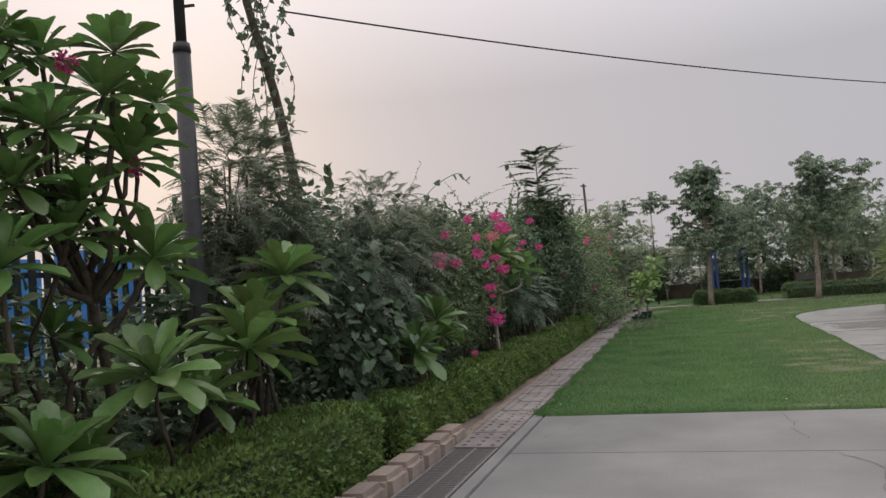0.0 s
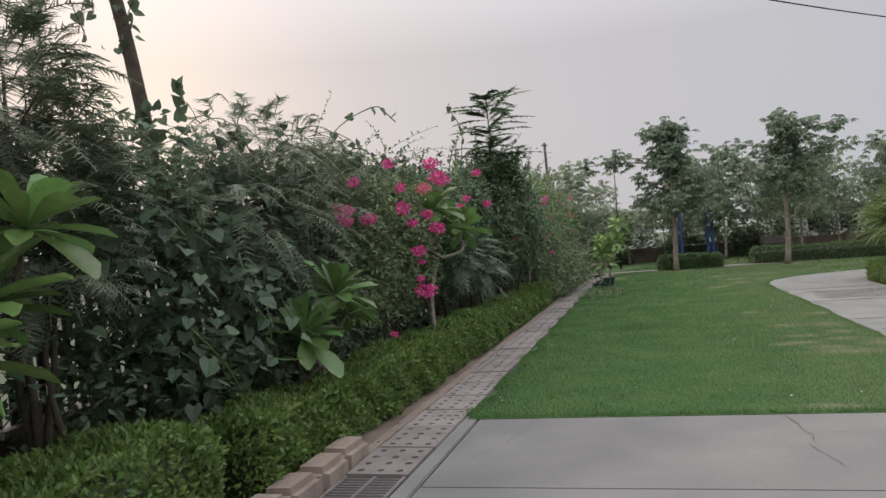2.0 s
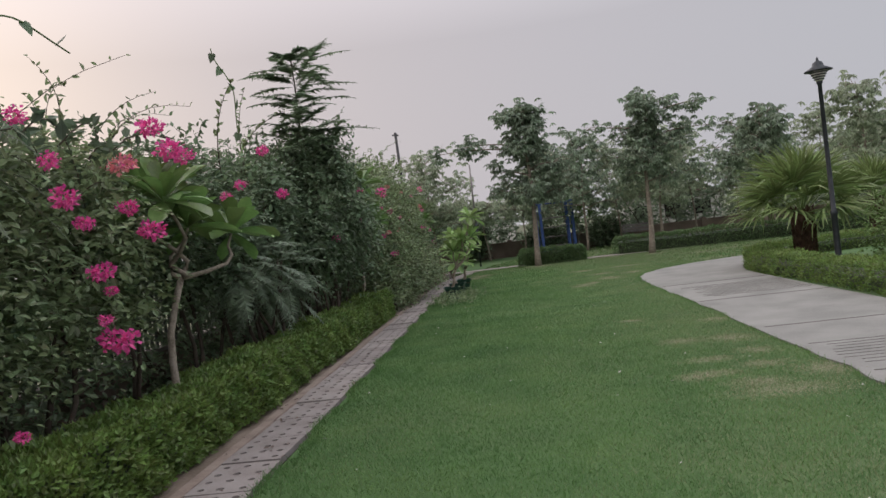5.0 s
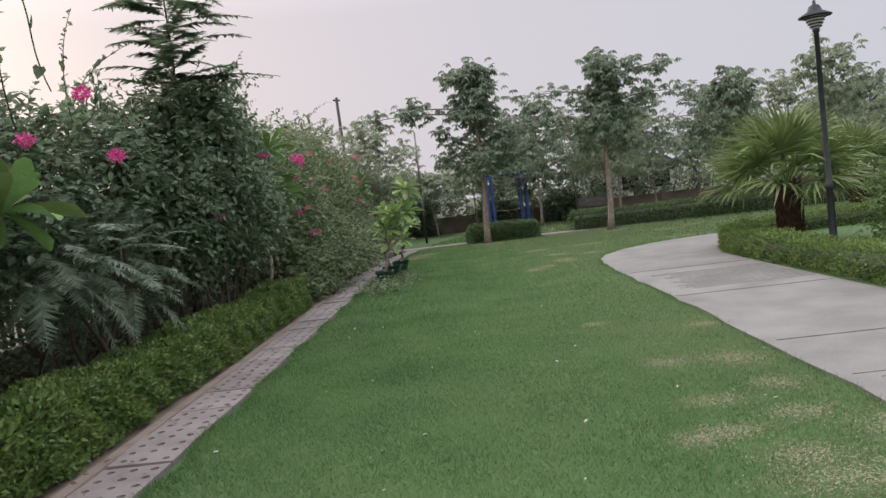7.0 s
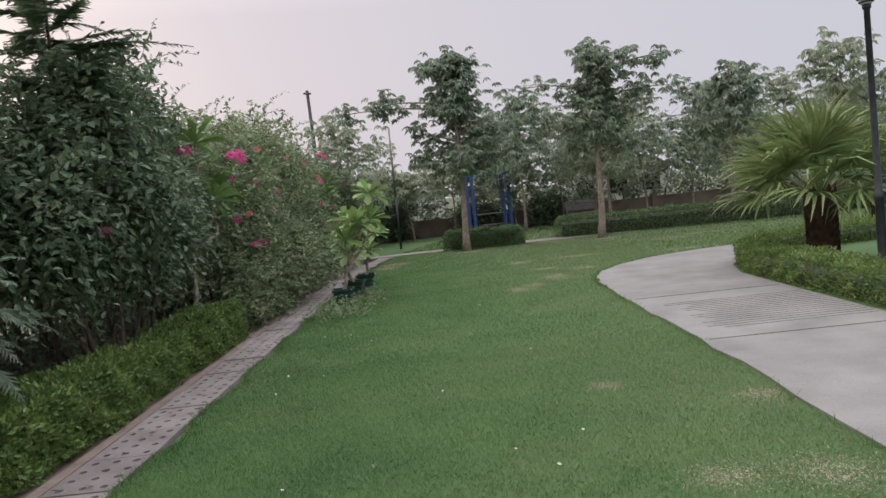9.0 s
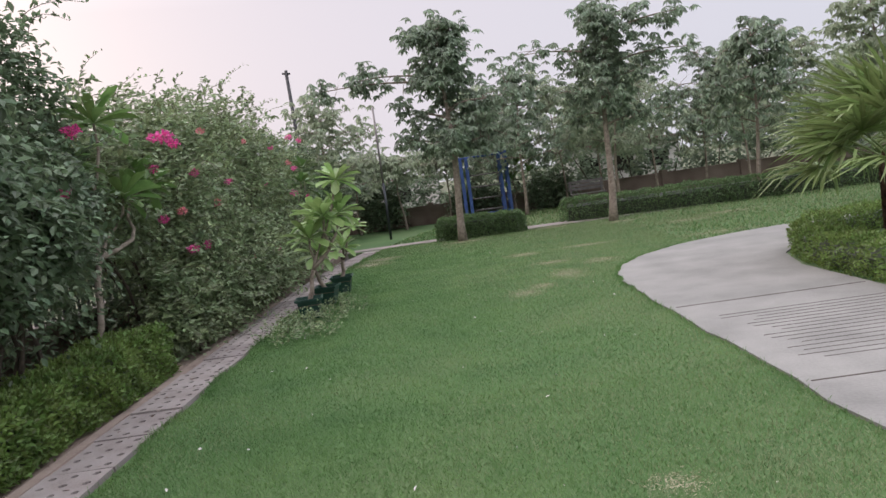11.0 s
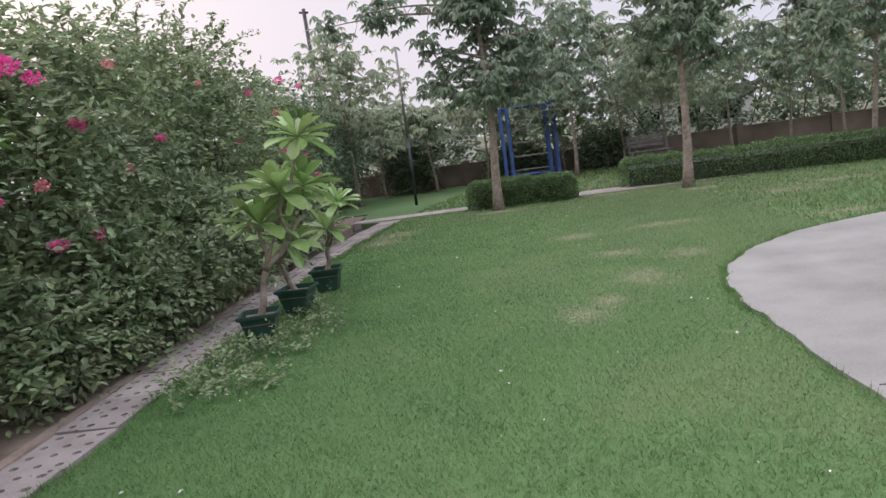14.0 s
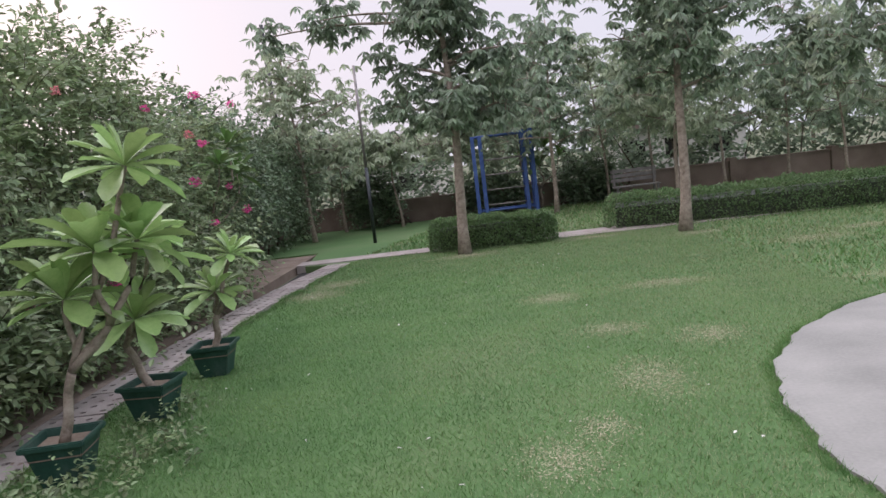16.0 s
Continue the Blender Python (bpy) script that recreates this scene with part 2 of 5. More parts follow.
def place_leaves(P, D, N, size, tmpl):
    """Leaves at P that point along D with their face towards N."""
    D = unit(D)
    S = unit(np.cross(D, N))
    N2 = np.cross(S, D)
    T, TF = tmpl
    size = np.broadcast_to(np.asarray(size, float), (len(P),))[:, None, None]
    V = P[:, None] + size * (T[None, :, 0:1] * S[:, None] + T[None, :, 1:2] * D[:, None] + T[None, :, 2:3] * N2[:, None])
    F = TF[None] + (np.arange(len(P)) * len(T))[:, None, None]
    return V.reshape(-1, 3), F.reshape(-1, 3)


def lobes_shell(lobes, n, deep=0.35, rough=0.16):
    """Points and outward normals in the outer shell of a heap of ellipsoids."""
    L = np.array(lobes, float)
    w = (L[:, 3] * L[:, 4] + L[:, 3] * L[:, 5] + L[:, 4] * L[:, 5])
    k = rng.choice(len(L), n, p=w / w.sum())
    u = unit(rng.normal(size=(n, 3)))
    ph = rng.uniform(0, 6.28, (len(L), 4))[k]
    lump = np.sin(4.1 * u[:, 0] + ph[:, 0]) * np.sin(3.7 * u[:, 1] + ph[:, 1]) + 0.7 * np.sin(8.3 * u[:, 2] + ph[:, 2]) * np.sin(7.1 * u[:, 0] + ph[:, 3])
    r = (1 - deep * rng.random(n) ** 2) * (1 + rough * lump)
    P = L[k, :3] + u * r[:, None] * L[k, 3:]
    N = unit(u / L[k, 3:])
    keep = P[:, 2] > 0.04
    for j in range(len(L)):
        q = (((P - L[j, :3]) / L[j, 3:]) ** 2).sum(1)
        keep &= (k == j) | (q > 0.45)
    return P[keep], N[keep]


def foliage(lobes, n, size, tmpl=OVAL, droop=0.4, deep=0.35, rough=0.16, jitter=0.9):
    """Leaves set in two rows along short arching sprigs, and loose ones between."""
    P, N = lobes_shell(lobes, n // 4, min(0.8, deep + 0.25), rough)
    D = rng.normal(size=P.shape) * 0.7 + N * 0.5 + np.array([0, 0, -droop])
    N2 = unit(N + np.array([0, 0, 0.6]) + rng.normal(size=P.shape) * jitter * 0.6)
    loose = place_leaves(P, D, N2, size * rng.uniform(0.55, 1.1, len(P)), tmpl)
    per = 9
    P, N = lobes_shell(lobes, n * 3 // (4 * per), deep, rough)
    d = unit(N * 0.8 + rng.normal(size=P.shape) * 0.45 + np.array([0, 0, 0.55 - droop]))
    ln = size * 3.6 * rng.uniform(0.6, 1.4, (len(P), 1, 1))
    t = np.linspace(0, 1, per)[None, :, None]
    Q = P[:, None] - d[:, None] * ln * 0.45 + ln * (t * d[:, None] + t ** 2 * (np.array([0, 0, -0.25 - 0.4 * droop]) + rng.normal(size=(len(P), 1, 3)) * 0.18))
    side = unit(np.cross(d, np.array([0, 0, 1.0])))[:, None] * np.where(np.arange(per) % 2, 1, -1)[None, :, None]
    D = d[:, None] * 0.55 + side + rng.normal(size=Q.shape) * 0.3 + np.array([0, 0, -0.3 * droop])
    N2 = N[:, None] * 0.35 + np.array([0, 0, 1.0]) + rng.normal(size=Q.shape) * 0.3
    sz = size * rng.uniform(0.75, 1.2, (len(P), per)) * (1.1 - 0.35 * t[:, :, 0])
    return join([loose, place_leaves(Q.reshape(-1, 3), D.reshape(-1, 3), N2.reshape(-1, 3), sz.ravel(), tmpl)])


def shoots(starts, dirs, length, leaf, tmpl=OVAL, per=16, curl=0.5, twig=0.004):
    """Arching shoots with leaves along them: leaf arrays and twig arrays."""
    lv, tw = [], []
    for p, d in zip(starts, dirs):
        ln = length * rng.uniform(0.5, 1.3)
        t = np.linspace(0, 1, per)
        d = unit(np.array(d, float))
        side = rng.normal(size=3) * 0.25
        Q = p + ln * (t[:, None] * d + (t ** 2)[:, None] * (side + np.array([0, 0, -curl])))
        tw.append(tube(Q[::3], np.linspace(twig, twig * 0.4, len(Q[::3])), 4))
        Dl = rng.normal(size=(per, 3)) * 0.8 + d * 0.5
        lv.append(place_leaves(Q, Dl, rng.normal(size=(per, 3)) * 0.6 + np.array([0, 0, 1]), leaf * rng.uniform(0.6, 1.15, per) * (1.15 - 0.5 * t), tmpl))
    return join(lv), join(tw)


def frond(base, d, length, pinna, n=18, curl=0.5, width=0.14, rows=1):
    """A feathery frond: a rachis with pairs of narrow leaflets."""
    t = np.linspace(0.12, 1, n)
    d = unit(np.array(d, float))
    Q = base + length * (t[:, None] * d + (t ** 2)[:, None] * np.array([0, 0, -curl]))
    T = unit(np.gradient(Q, axis=0))
    S = unit(np.cross(T, np.array([0, 0, 1.0])))
    N = np.cross(S, T)
    tm = (np.array([(-width / 2, 0, 0), (width / 2, 0, 0), (0, 1, -0.15)]), np.array([(0, 1, 2)]))
    out = []
    prof = np.sin(np.pi * np.clip(t, 0.08, 0.97)) ** 0.6
    for sg in (-1, 1):
        D = S * sg + T * 0.55 + rng.normal(size=Q.shape) * 0.12
        out.append(place_leaves(Q, D, N + rng.normal(size=Q.shape) * 0.15, pinna * prof * rng.uniform(0.8, 1.15, n), tm))
    out.append(tube(np.vstack([base, Q[::4], Q[-1]]), 0.004, 3))
    return join(out)


# ---- ground ----
def sheet(name, outline, z, mat, label, category, thick=0.0):
    """A flat sheet of any outline, with an edge of the given thickness below it."""
    bm = bmesh.new()
    f = bm.faces.new([bm.verts.new((x, y, z)) for x, y in outline])
    bm.normal_update()
    if f.normal.z < 0:
        f.normal_flip()
    if thick:
        r = bmesh.ops.extrude_face_region(bm, geom=[f])
        low = [v for v in bm.verts if v not in [g for g in r["geom"] if isinstance(g, bmesh.types.BMVert)]]
        bmesh.ops.translate(bm, verts=low, vec=(0, 0, -thick))
        bmesh.ops.recalc_face_normals(bm, faces=bm.faces[:])
    bmesh.ops.triangulate(bm, faces=[q for q in bm.faces if len(q.verts) > 4])
    return tagged(part(name, bm, mat), label, category, kind="structure")


sheet("ground", [(-900, -900), (900, -900), (900, 1500), (-900, 1500)], -0.16, M_FAR, "flat dusty ground with sparse grass", "ground")
sheet("planting_bed", [(-4.25, -8), (-2.32, -8), (-2.32, 33), (-4.25, 33)], -0.01, M_SOIL, "bare brown soil bed under shrubs", "soil bed", 0.2)
sheet("lawn", [(-1.72, 8.2), (40, 8.2), (40, 45), (-4.25, 45), (-4.25, 33.2), (-2.33, 33.2), (-2.1, 30.9), (-1.3, 30.6), (-1.25, 29), (-1.55, 26.2), (-1.72, 24)], 0.0, M_LAWN, "green mown lawn with dry patches", "lawn", 0.2)

# concrete forecourt in poured panels with open joints
pav = thing("pavement", (0, 0, 0), "grey worn concrete forecourt in poured panels", "pavement", kind="structure")
ys = [-9, -6.0, -4.3, -2.6, -0.8, 0.95, 2.75, 4.6, 6.46, 8.2]
xs = [-1.62, 2.05, 5.7, 9.4, 14]
for i in range(len(ys) - 1):
    for j in range(len(xs) - 1):
        x0, x1, y0, y1 = xs[j], xs[j + 1], ys[i], ys[i + 1]
        part("panel", box_bm([(x0 + 0.006, y0 + 0.006, -0.15, x1 - 0.006, y1 - 0.006, -0.004 + 0.003 * rng.random())], 0.006), M_CONC, pav)
part("joint_bed", box_bm([(-1.62, -9, -0.155, 14, 8.2, -0.03)]), M_CRACK, pav)


def crack(pts, w=0.007):
    P = np.array(pts, float)
    Q = []
    for a, b in zip(P[:-1], P[1:]):
        for t in np.linspace(0, 1, 7)[:-1]:
            Q.append(a + (b - a) * t + rng.normal(size=2) * 0.012)
    Q = np.array(Q + [P[-1]])
    V, F = [], []
    for i, q in enumerate(Q):
        e = w * rng.uniform(0.3, 1)
        V += [(q[0] - e / 2, q[1] - e / 2, 0.003), (q[0] + e / 2, q[1] + e / 2, 0.003)]
        if i:
            F += [(2 * i - 2, 2 * i - 1, 2 * i + 1), (2 * i - 2, 2 * i + 1, 2 * i)]
    piece("crack", mesh_of("crack", V, F, M_CRACK), pav, "thin dark crack")


crack([(0.75, 8.18), (0.83, 7.6), (0.78, 7.3), (0.86, 6.9)])
crack([(0.83, 7.6), (1.5, 7.75), (2.0, 7.7)], 0.005)
crack([(1.0, 6.4), (1.2, 5.9), (1.05, 5.2), (1.3, 4.7)])
crack([(-1.1, 8.15), (-1.25, 7.4), (-1.5, 6.9)], 0.005)

# curved garden path on the right
EDGE_L = [(2.45, 8.21), (2.5, 11), (2.5, 13.5), (2.55, 16.4), (2.53, 18.5), (2.56, 20.4), (2.62, 21.2), (2.78, 21.9), (3.11, 22.55), (3.6, 23.15), (4.2, 23.62), (5.0, 24.0), (6.0, 24.25), (8, 24.4), (12, 24.3), (30, 24.3)]
EDGE_R = [(30, 23.0), (8.3, 23.0), (6.6, 22.85), (5.4, 22.2), (4.75, 21.3), (4.48, 20.3), (4.42, 17), (4.42, 8.21)]


def smooth_line(pts, n=6):
    P = np.array(pts, float)
    out = []
    for i in range(len(P) - 1):
        p0, p1, p2, p3 = P[max(i - 1, 0)], P[i], P[i + 1], P[min(i + 2, len(P) - 1)]
        for t in np.linspace(0, 1, n, endpoint=False):
            out.append(0.5 * (2 * p1 + (p2 - p0) * t + (2 * p0 - 5 * p1 + 4 * p2 - p3) * t ** 2 + (3 * p1 - p0 - 3 * p2 + p3) * t ** 3))
    return out + [P[-1]]


sl = [(x + 0.02 * math.sin(y * 9) + 0.015 * math.sin(y * 23 + x), y) for x, y in smooth_line(EDGE_L)]
garden_path = sheet("garden_path", sl + EDGE_R, 0.02, M_PATH, "pale curving concrete garden path with joints", "path", 0.18)
for y0 in (11.2, 13.6, 16.3, 18.9):
    bm = box_bm([(2.6 + (0.2 if y0 > 21 else 0), y0, 0.02, 4.4 + (1.1 if y0 > 21 else 0), y0 + 0.012, 0.0235)])
    part("joint", bm, M_CRACK, garden_path)
for i in range(16):
    y0 = 16.75 + i * 0.105
    part("groove", box_bm([(2.75 + 0.3 * rng.random(), y0, 0.02, 4.38, y0 + 0.0045, 0.0228)]), M_CRACK, garden_path)
for i in range(9):
    y0 = 11.5 + i * 0.12
    part("groove", box_bm([(2.6 + 0.2 * rng.random(), y0, 0.02, 4.38, y0 + 0.0045, 0.0228)]), M_CRACK, garden_path)

# narrow walkway across the far end
sheet("far_walkway", [(-2.3, 31.05), (-1.9, 30.95), (-1.3, 30.95), (3.6, 30.72), (20, 30.0), (20, 31.0), (3.6, 31.65), (-1.3, 31.6), (-2.3, 31.6)], 0.014, M_SLAB, "narrow pale concrete walkway beside clipped hedges", "path", 0.15)


def drain_line(y):
    """The middle of the drain and its heading."""
    if y < 24:
        return -1.97, 0.0
    s_ = (y - 24) / 7.0
    return -1.97 + 0.62 * s_ ** 2.0, -math.degrees(math.atan(1.24 * s_ / 7.0))


drain = thing("drain_channel", (0, 0, 0), "covered storm drain beside clipped hedge", "drain", kind="structure")
# channel floor coloured near black: the shade below the slabs is painted in
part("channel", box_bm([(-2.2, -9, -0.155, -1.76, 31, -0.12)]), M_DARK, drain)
part("edging", box_bm([(-1.755, -9, -0.15, -1.632, 8.35, -0.003)], 0.008), M_CONC, drain, "grey concrete edging")
part("edging", box_bm([(-2.31, 7.15, -0.15, -2.205, 24, 0.005)], 0.008), M_KERB, drain, "earthy concrete edging")


def slab_mesh(seed):
    """A cover slab, 0.43 by 0.60 m, with twelve round holes through it."""
    r = random.Random(seed)
    bm = bmesh.new()
    nx, ny, w, h, top, low = 3, 4, 0.43, 0.60, 0.0, -0.045
    for i in range(nx):
        for j in range(ny):
            cx, cy = -w / 2 + (i + 0.5) * w / nx, -h / 2 + (j + 0.5) * h / ny
            hx, hy, rad = w / nx / 2, h / ny / 2, 0.024 + 0.005 * r.random()
            ox, oy = r.uniform(-0.008, 0.008), r.uniform(-0.008, 0.008)
            corners = [(1, 0), (1, 1), (0, 1), (-1, 1), (-1, 0), (-1, -1), (0, -1), (1, -1)]
            outer = [bm.verts.new((cx + a * hx, cy + b * hy, top)) for a, b in corners]
            inner = [bm.verts.new((cx + ox + rad * math.cos(k * math.pi / 4), cy + oy + rad * math.sin(k * math.pi / 4), top)) for k in range(8)]
            under = [bm.verts.new((v.co.x, v.co.y, low)) for v in inner]
            for k in range(8):
                q = (k + 1) % 8
                bm.faces.new((outer[k], outer[q], inner[q], inner[k]))
                bm.faces.new((inner[k], inner[q], under[q], under[k]))
    bmesh.ops.remove_doubles(bm, verts=bm.verts[:], dist=0.0005)
    rim = [e for e in bm.edges if e.is_boundary and all(abs(v.co.z - top) < 1e-5 for v in e.verts)]
    g = bmesh.ops.extrude_edge_only(bm, edges=rim)["geom"]
    bmesh.ops.translate(bm, verts=[v for v in g if isinstance(v, bmesh.types.BMVert)], vec=(0, 0, low))
    me = bpy.data.meshes.new("cover_slab")
    bm.to_mesh(me)
    bm.free()
    me.materials.append(M_SLAB)
    return me


slabs = [slab_mesh(k) for k in range(4)]
y = 6.98
k = 0
while y < 30.6:
    x, tn = drain_line(y)
    piece("cover_slab", slabs[k % 4], drain, "", pose(x + rng.uniform(-0.008, 0.008), y, 0.012 + rng.uniform(-0.006, 0.008), rng.uniform(-0.8, 0.8), rng.uniform(-0.8, 0.8), tn + rng.uniform(-1, 1)))
    y += 0.615
    k += 1
# iron grating nearest the start
bar = box_bm([(-0.20, -0.011, -0.03, 0.20, 0.011, 0.0)], 0.003)
bar_me = bpy.data.meshes.new("grate_bar")
bar.to_mesh(bar_me)
bar.free()
bar_me.materials.append(M_IRON)
for i in range(110):
    piece("grate_bar", bar_me, drain, "", pose(-1.98, 6.62 - i * 0.05, -0.004, 0, 0, 0))
for x in (-2.185, -1.98, -1.775):
    part("grate_rail", box_bm([(x - 0.012, 1.1, -0.035, x + 0.012, 6.66, 0.001)]), M_IRON, drain)

kerb = thing("kerb", (0, 0, 0), "row of weathered beige kerb stones", "kerb", kind="structure")
kb = box_bm([(-0.125, -0.2, -0.1, 0.125, 0.2, 0.13)], 0.045)
kme = bpy.data.meshes.new("kerb_stone")
kb.to_mesh(kme)
kb.free()
kme.materials.append(M_KERB)
for i in range(30):
    piece("kerb_stone", kme, kerb, "", pose(-2.335 + rng.uniform(-0.012, 0.012), 7.0 - i * 0.415, rng.uniform(-0.012, 0.008), rng.uniform(-1, 1), rng.uniform(-1.5, 1.5), rng.uniform(-1.5, 1.5)))

# ---- walls and fences ----
bw = thing("wall_west", (0, 0, 0), "low dark brick garden wall behind shrubs", "wall", kind="structure")
part("wall_body", box_bm([(-4.45, -9, -0.16, -4.25, 44, 0.45)]), M_WALL, bw)
part("coping", box_bm([(-4.48, -9, 0.452, -4.22, 44, 0.5)], 0.01), M_SLAB, bw, "pale concrete coping")
fence = thing("slat_fence", (-4.35, 0, 0.5), "dark green metal slat fence on low wall", "fence", kind="structure")
fence.location = (0, 0, 0)
fb = box_bm([(-0.012, -0.028, 0, 0.012, 0.028, 1.55)], 0.004)
slat = bpy.data.meshes.new("slat")
fb.to_mesh(slat)
fb.free()
slat.materials.append(M_FENCE)
for i in range(285):
    piece("slat", slat, fence, "", pose(-4.35, -4.5 + i * 0.13, 0.5))
for z in (0.75, 1.8):
    part("rail", box_bm([(-4.385, -9, z, -4.363, 44, z + 0.04)]), M_FENCE, fence)
for i in range(18):
    part("post", box_bm([(-4.40, -8.8 + i * 3, 0.5, -4.33, -8.73 + i * 3, 2.12)], 0.004), M_FENCE, fence)
for y0, y1, z0, z1 in ((2.2, 3.1, 0.9, 2.0), (3.3, 4.3, 0.8, 1.95), (4.5, 5.3, 1.0, 2.05), (5.5, 6.6, 1.2, 2.15)):
    ob = part("sheet_panel", box_bm([(-5.6, y0, -0.16, -5.57, y0 + 0.06, z1), (-5.6, y1 - 0.06, -0.16, -5.57, y1, z1), (-5.57, y0, z0, -5.54, y1, z1)], 0.004), M_BLUE)
    tagged(ob, "bright blue metal sheet panel behind the fence", "panel", "blue panels")

nw = thing("wall_north", (0, 0, 0), "low brown plastered boundary wall", "wall", kind="structure")
part("wall_body", box_bm([(-4.2, 39.5, -0.16, 40, 39.72, 0.64)]), M_WALL, nw)
part("coping", box_bm([(-4.2, 39.46, 0.642, 40, 39.76, 0.70)], 0.01), M_WALL, nw)
for i in range(14):
    part("pier", box_bm([(-3 + i * 2.9, 39.42, -0.16, -2.78 + i * 2.9, 39.78, 0.78)], 0.012), M_WALL, nw)
hut = thing("pavilion", (8.2, 44, 0), "low white pavilion beyond the boundary wall", "building")
part("wall", box_bm([(-2.2, 0, -0.16, 2.6, 3, 2.0)]), M_PALE, hut)
part("roof", box_bm([(-2.5, -0.3, 2.0, 2.9, 3.3, 2.14)], 0.02), M_WALL, hut)
for i in range(3):
    part("window", box_bm([(-1.7 + i * 1.5, -0.03, 0.9, -0.9 + i * 1.5, 0.02, 1.6)], 0.004), M_DARK, hut)
hut2 = thing("shed", (-1.5, 45, 0), "low pale shed beyond the boundary wall", "building")
part("wall", box_bm([(-1.4, 0, -0.16, 1.9, 2.6, 1.75)]), M_PALE, hut2)
part("roof", box_bm([(-1.6, -0.25, 1.75, 2.1, 2.8, 1.88)], 0.02), M_WALL, hut2)
part("window", box_bm([(-0.3, -0.03, 0.8, 0.6, 0.02, 1.4)], 0.004), M_DARK, hut2)


# ---- clipped hedges ----
def hedge(name, line, width, height, n, leaf, mat, label, round_ends=True, zbase=0.0):
    """A clipped hedge along a line: dark stand-in core, leaf coat."""
    P = np.array(smooth_line(line, 5), float) if len(line) > 2 else np.array(line, float)
    th = thing(name, (P[0][0], P[0][1], zbase), label, "hedge", "clipped hedges")
    o = np.array([P[0][0], P[0][1], 0])
    seg = np.linalg.norm(np.diff(P, axis=0), axis=1)
    cum = np.concatenate([[0], np.cumsum(seg)])
    tot = cum[-1]
    s_ = rng.random(n) * (tot + width * 0.6) - width * 0.3
    sc = np.clip(s_, 0, tot)
    x, y_ = np.interp(sc, cum, P[:, 0]), np.interp(sc, cum, P[:, 1])
    i = np.clip(np.searchsorted(cum, sc) - 1, 0, len(seg) - 1)
    T = np.diff(P, axis=0)[i] / seg[i][:, None]
    S = np.stack([T[:, 1], -T[:, 0]], 1)
    # rounded box cross section
    a = rng.random(n) * (2 * height + width)
    u = np.where(a < height, -1, np.where(a < height + width, (a - height) / width * 2 - 1, 1)) * width / 2
    z = np.where(a < height, a, np.where(a < height + width, height, a - height - width))
    rr = np.clip(z / height, 0, 1)
    u *= np.where(rr > 0.85, 1 - (rr - 0.85) * 0.5, 1.0) * (0.93 + 0.07 * np.minimum(rr * 3, 1))
    endp = np.abs(s_ - sc) / (width * 0.3)
    u *= np.sqrt(np.maximum(0, 1 - endp ** 2)) * 0.9 + 0.1
    z *= np.sqrt(np.maximum(0.05, 1 - 0.6 * np.clip(endp, 0, 1) ** 2))
    lump = 0.022 * np.sin(s_ * 2.1 + 1) + 0.018 * np.sin(s_ * 5.3 + u * 9) + 0.018 * np.sin(s_ * 11.7 + z * 17)
    nx = np.where(np.abs(u) > width * 0.42, np.sign(u), u / width)
    N = np.stack([S[:, 0] * nx, S[:, 1] * nx, np.where(z > height * 0.9, 1.0, 0.15)], 1)
    N = unit(N)
    Q = np.stack([x + T[:, 0] * (s_ - sc) + S[:, 0] * u, y_ + T[:, 1] * (s_ - sc) + S[:, 1] * u, z], 1)
    Q += N * (lump - 0.05 * rng.random(n) ** 2 + 0.015 * rng.normal(size=n))[:, None]
    Q[:, 2] = np.maximum(Q[:, 2], 0.02)
    D = N * 0.7 + rng.normal(size=Q.shape) * 0.6 + np.array([0, 0, 0.3])
    V, F = place_leaves(Q - o, D, N + rng.normal(size=Q.shape) * 0.45 + np.array([0, 0, 0.3]), leaf * rng.uniform(0.6, 1.3, n), DIAMOND)
    piece("leaves", mesh_of("leaves", V, F, mat), th)["kind"] = "stuff"
    # core: a solid dark box in place of the hedge's shaded inside
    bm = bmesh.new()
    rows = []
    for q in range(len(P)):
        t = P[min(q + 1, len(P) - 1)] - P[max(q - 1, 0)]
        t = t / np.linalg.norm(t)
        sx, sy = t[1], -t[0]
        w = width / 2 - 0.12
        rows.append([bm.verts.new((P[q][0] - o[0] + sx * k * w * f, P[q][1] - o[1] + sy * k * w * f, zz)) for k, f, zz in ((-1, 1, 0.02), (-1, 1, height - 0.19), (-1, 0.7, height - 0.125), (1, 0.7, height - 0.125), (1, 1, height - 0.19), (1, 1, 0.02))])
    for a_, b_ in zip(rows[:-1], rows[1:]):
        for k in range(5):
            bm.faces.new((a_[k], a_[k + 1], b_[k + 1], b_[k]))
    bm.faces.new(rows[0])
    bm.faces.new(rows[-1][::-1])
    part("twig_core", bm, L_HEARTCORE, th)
    return th


hedge("hedge", [(-2.74, 6.15), (-2.7, 9), (-2.66, 12), (-2.62, 15), (-2.6, 19.1)], 0.54, 0.47, 125000, 0.044, L_HEDGE, "long clipped green hedge beside the drain")
hedge("hedge", [(-2.93, -3), (-2.91, 2), (-2.84, 5.6)], 0.74, 0.6, 62000, 0.044, L_HEDGE, "rounded clipped hedge behind kerb stones")
hedge("hedge", [(4.8, 9.5), (4.78, 14), (4.74, 19.4), (4.8, 20.4), (5.1, 21.2), (5.8, 22.0), (6.9, 22.5), (8.5, 22.65), (14, 22.65)], 0.5, 0.37, 60000, 0.042, L_HEDGE, "clipped hedge edging the palm bed")
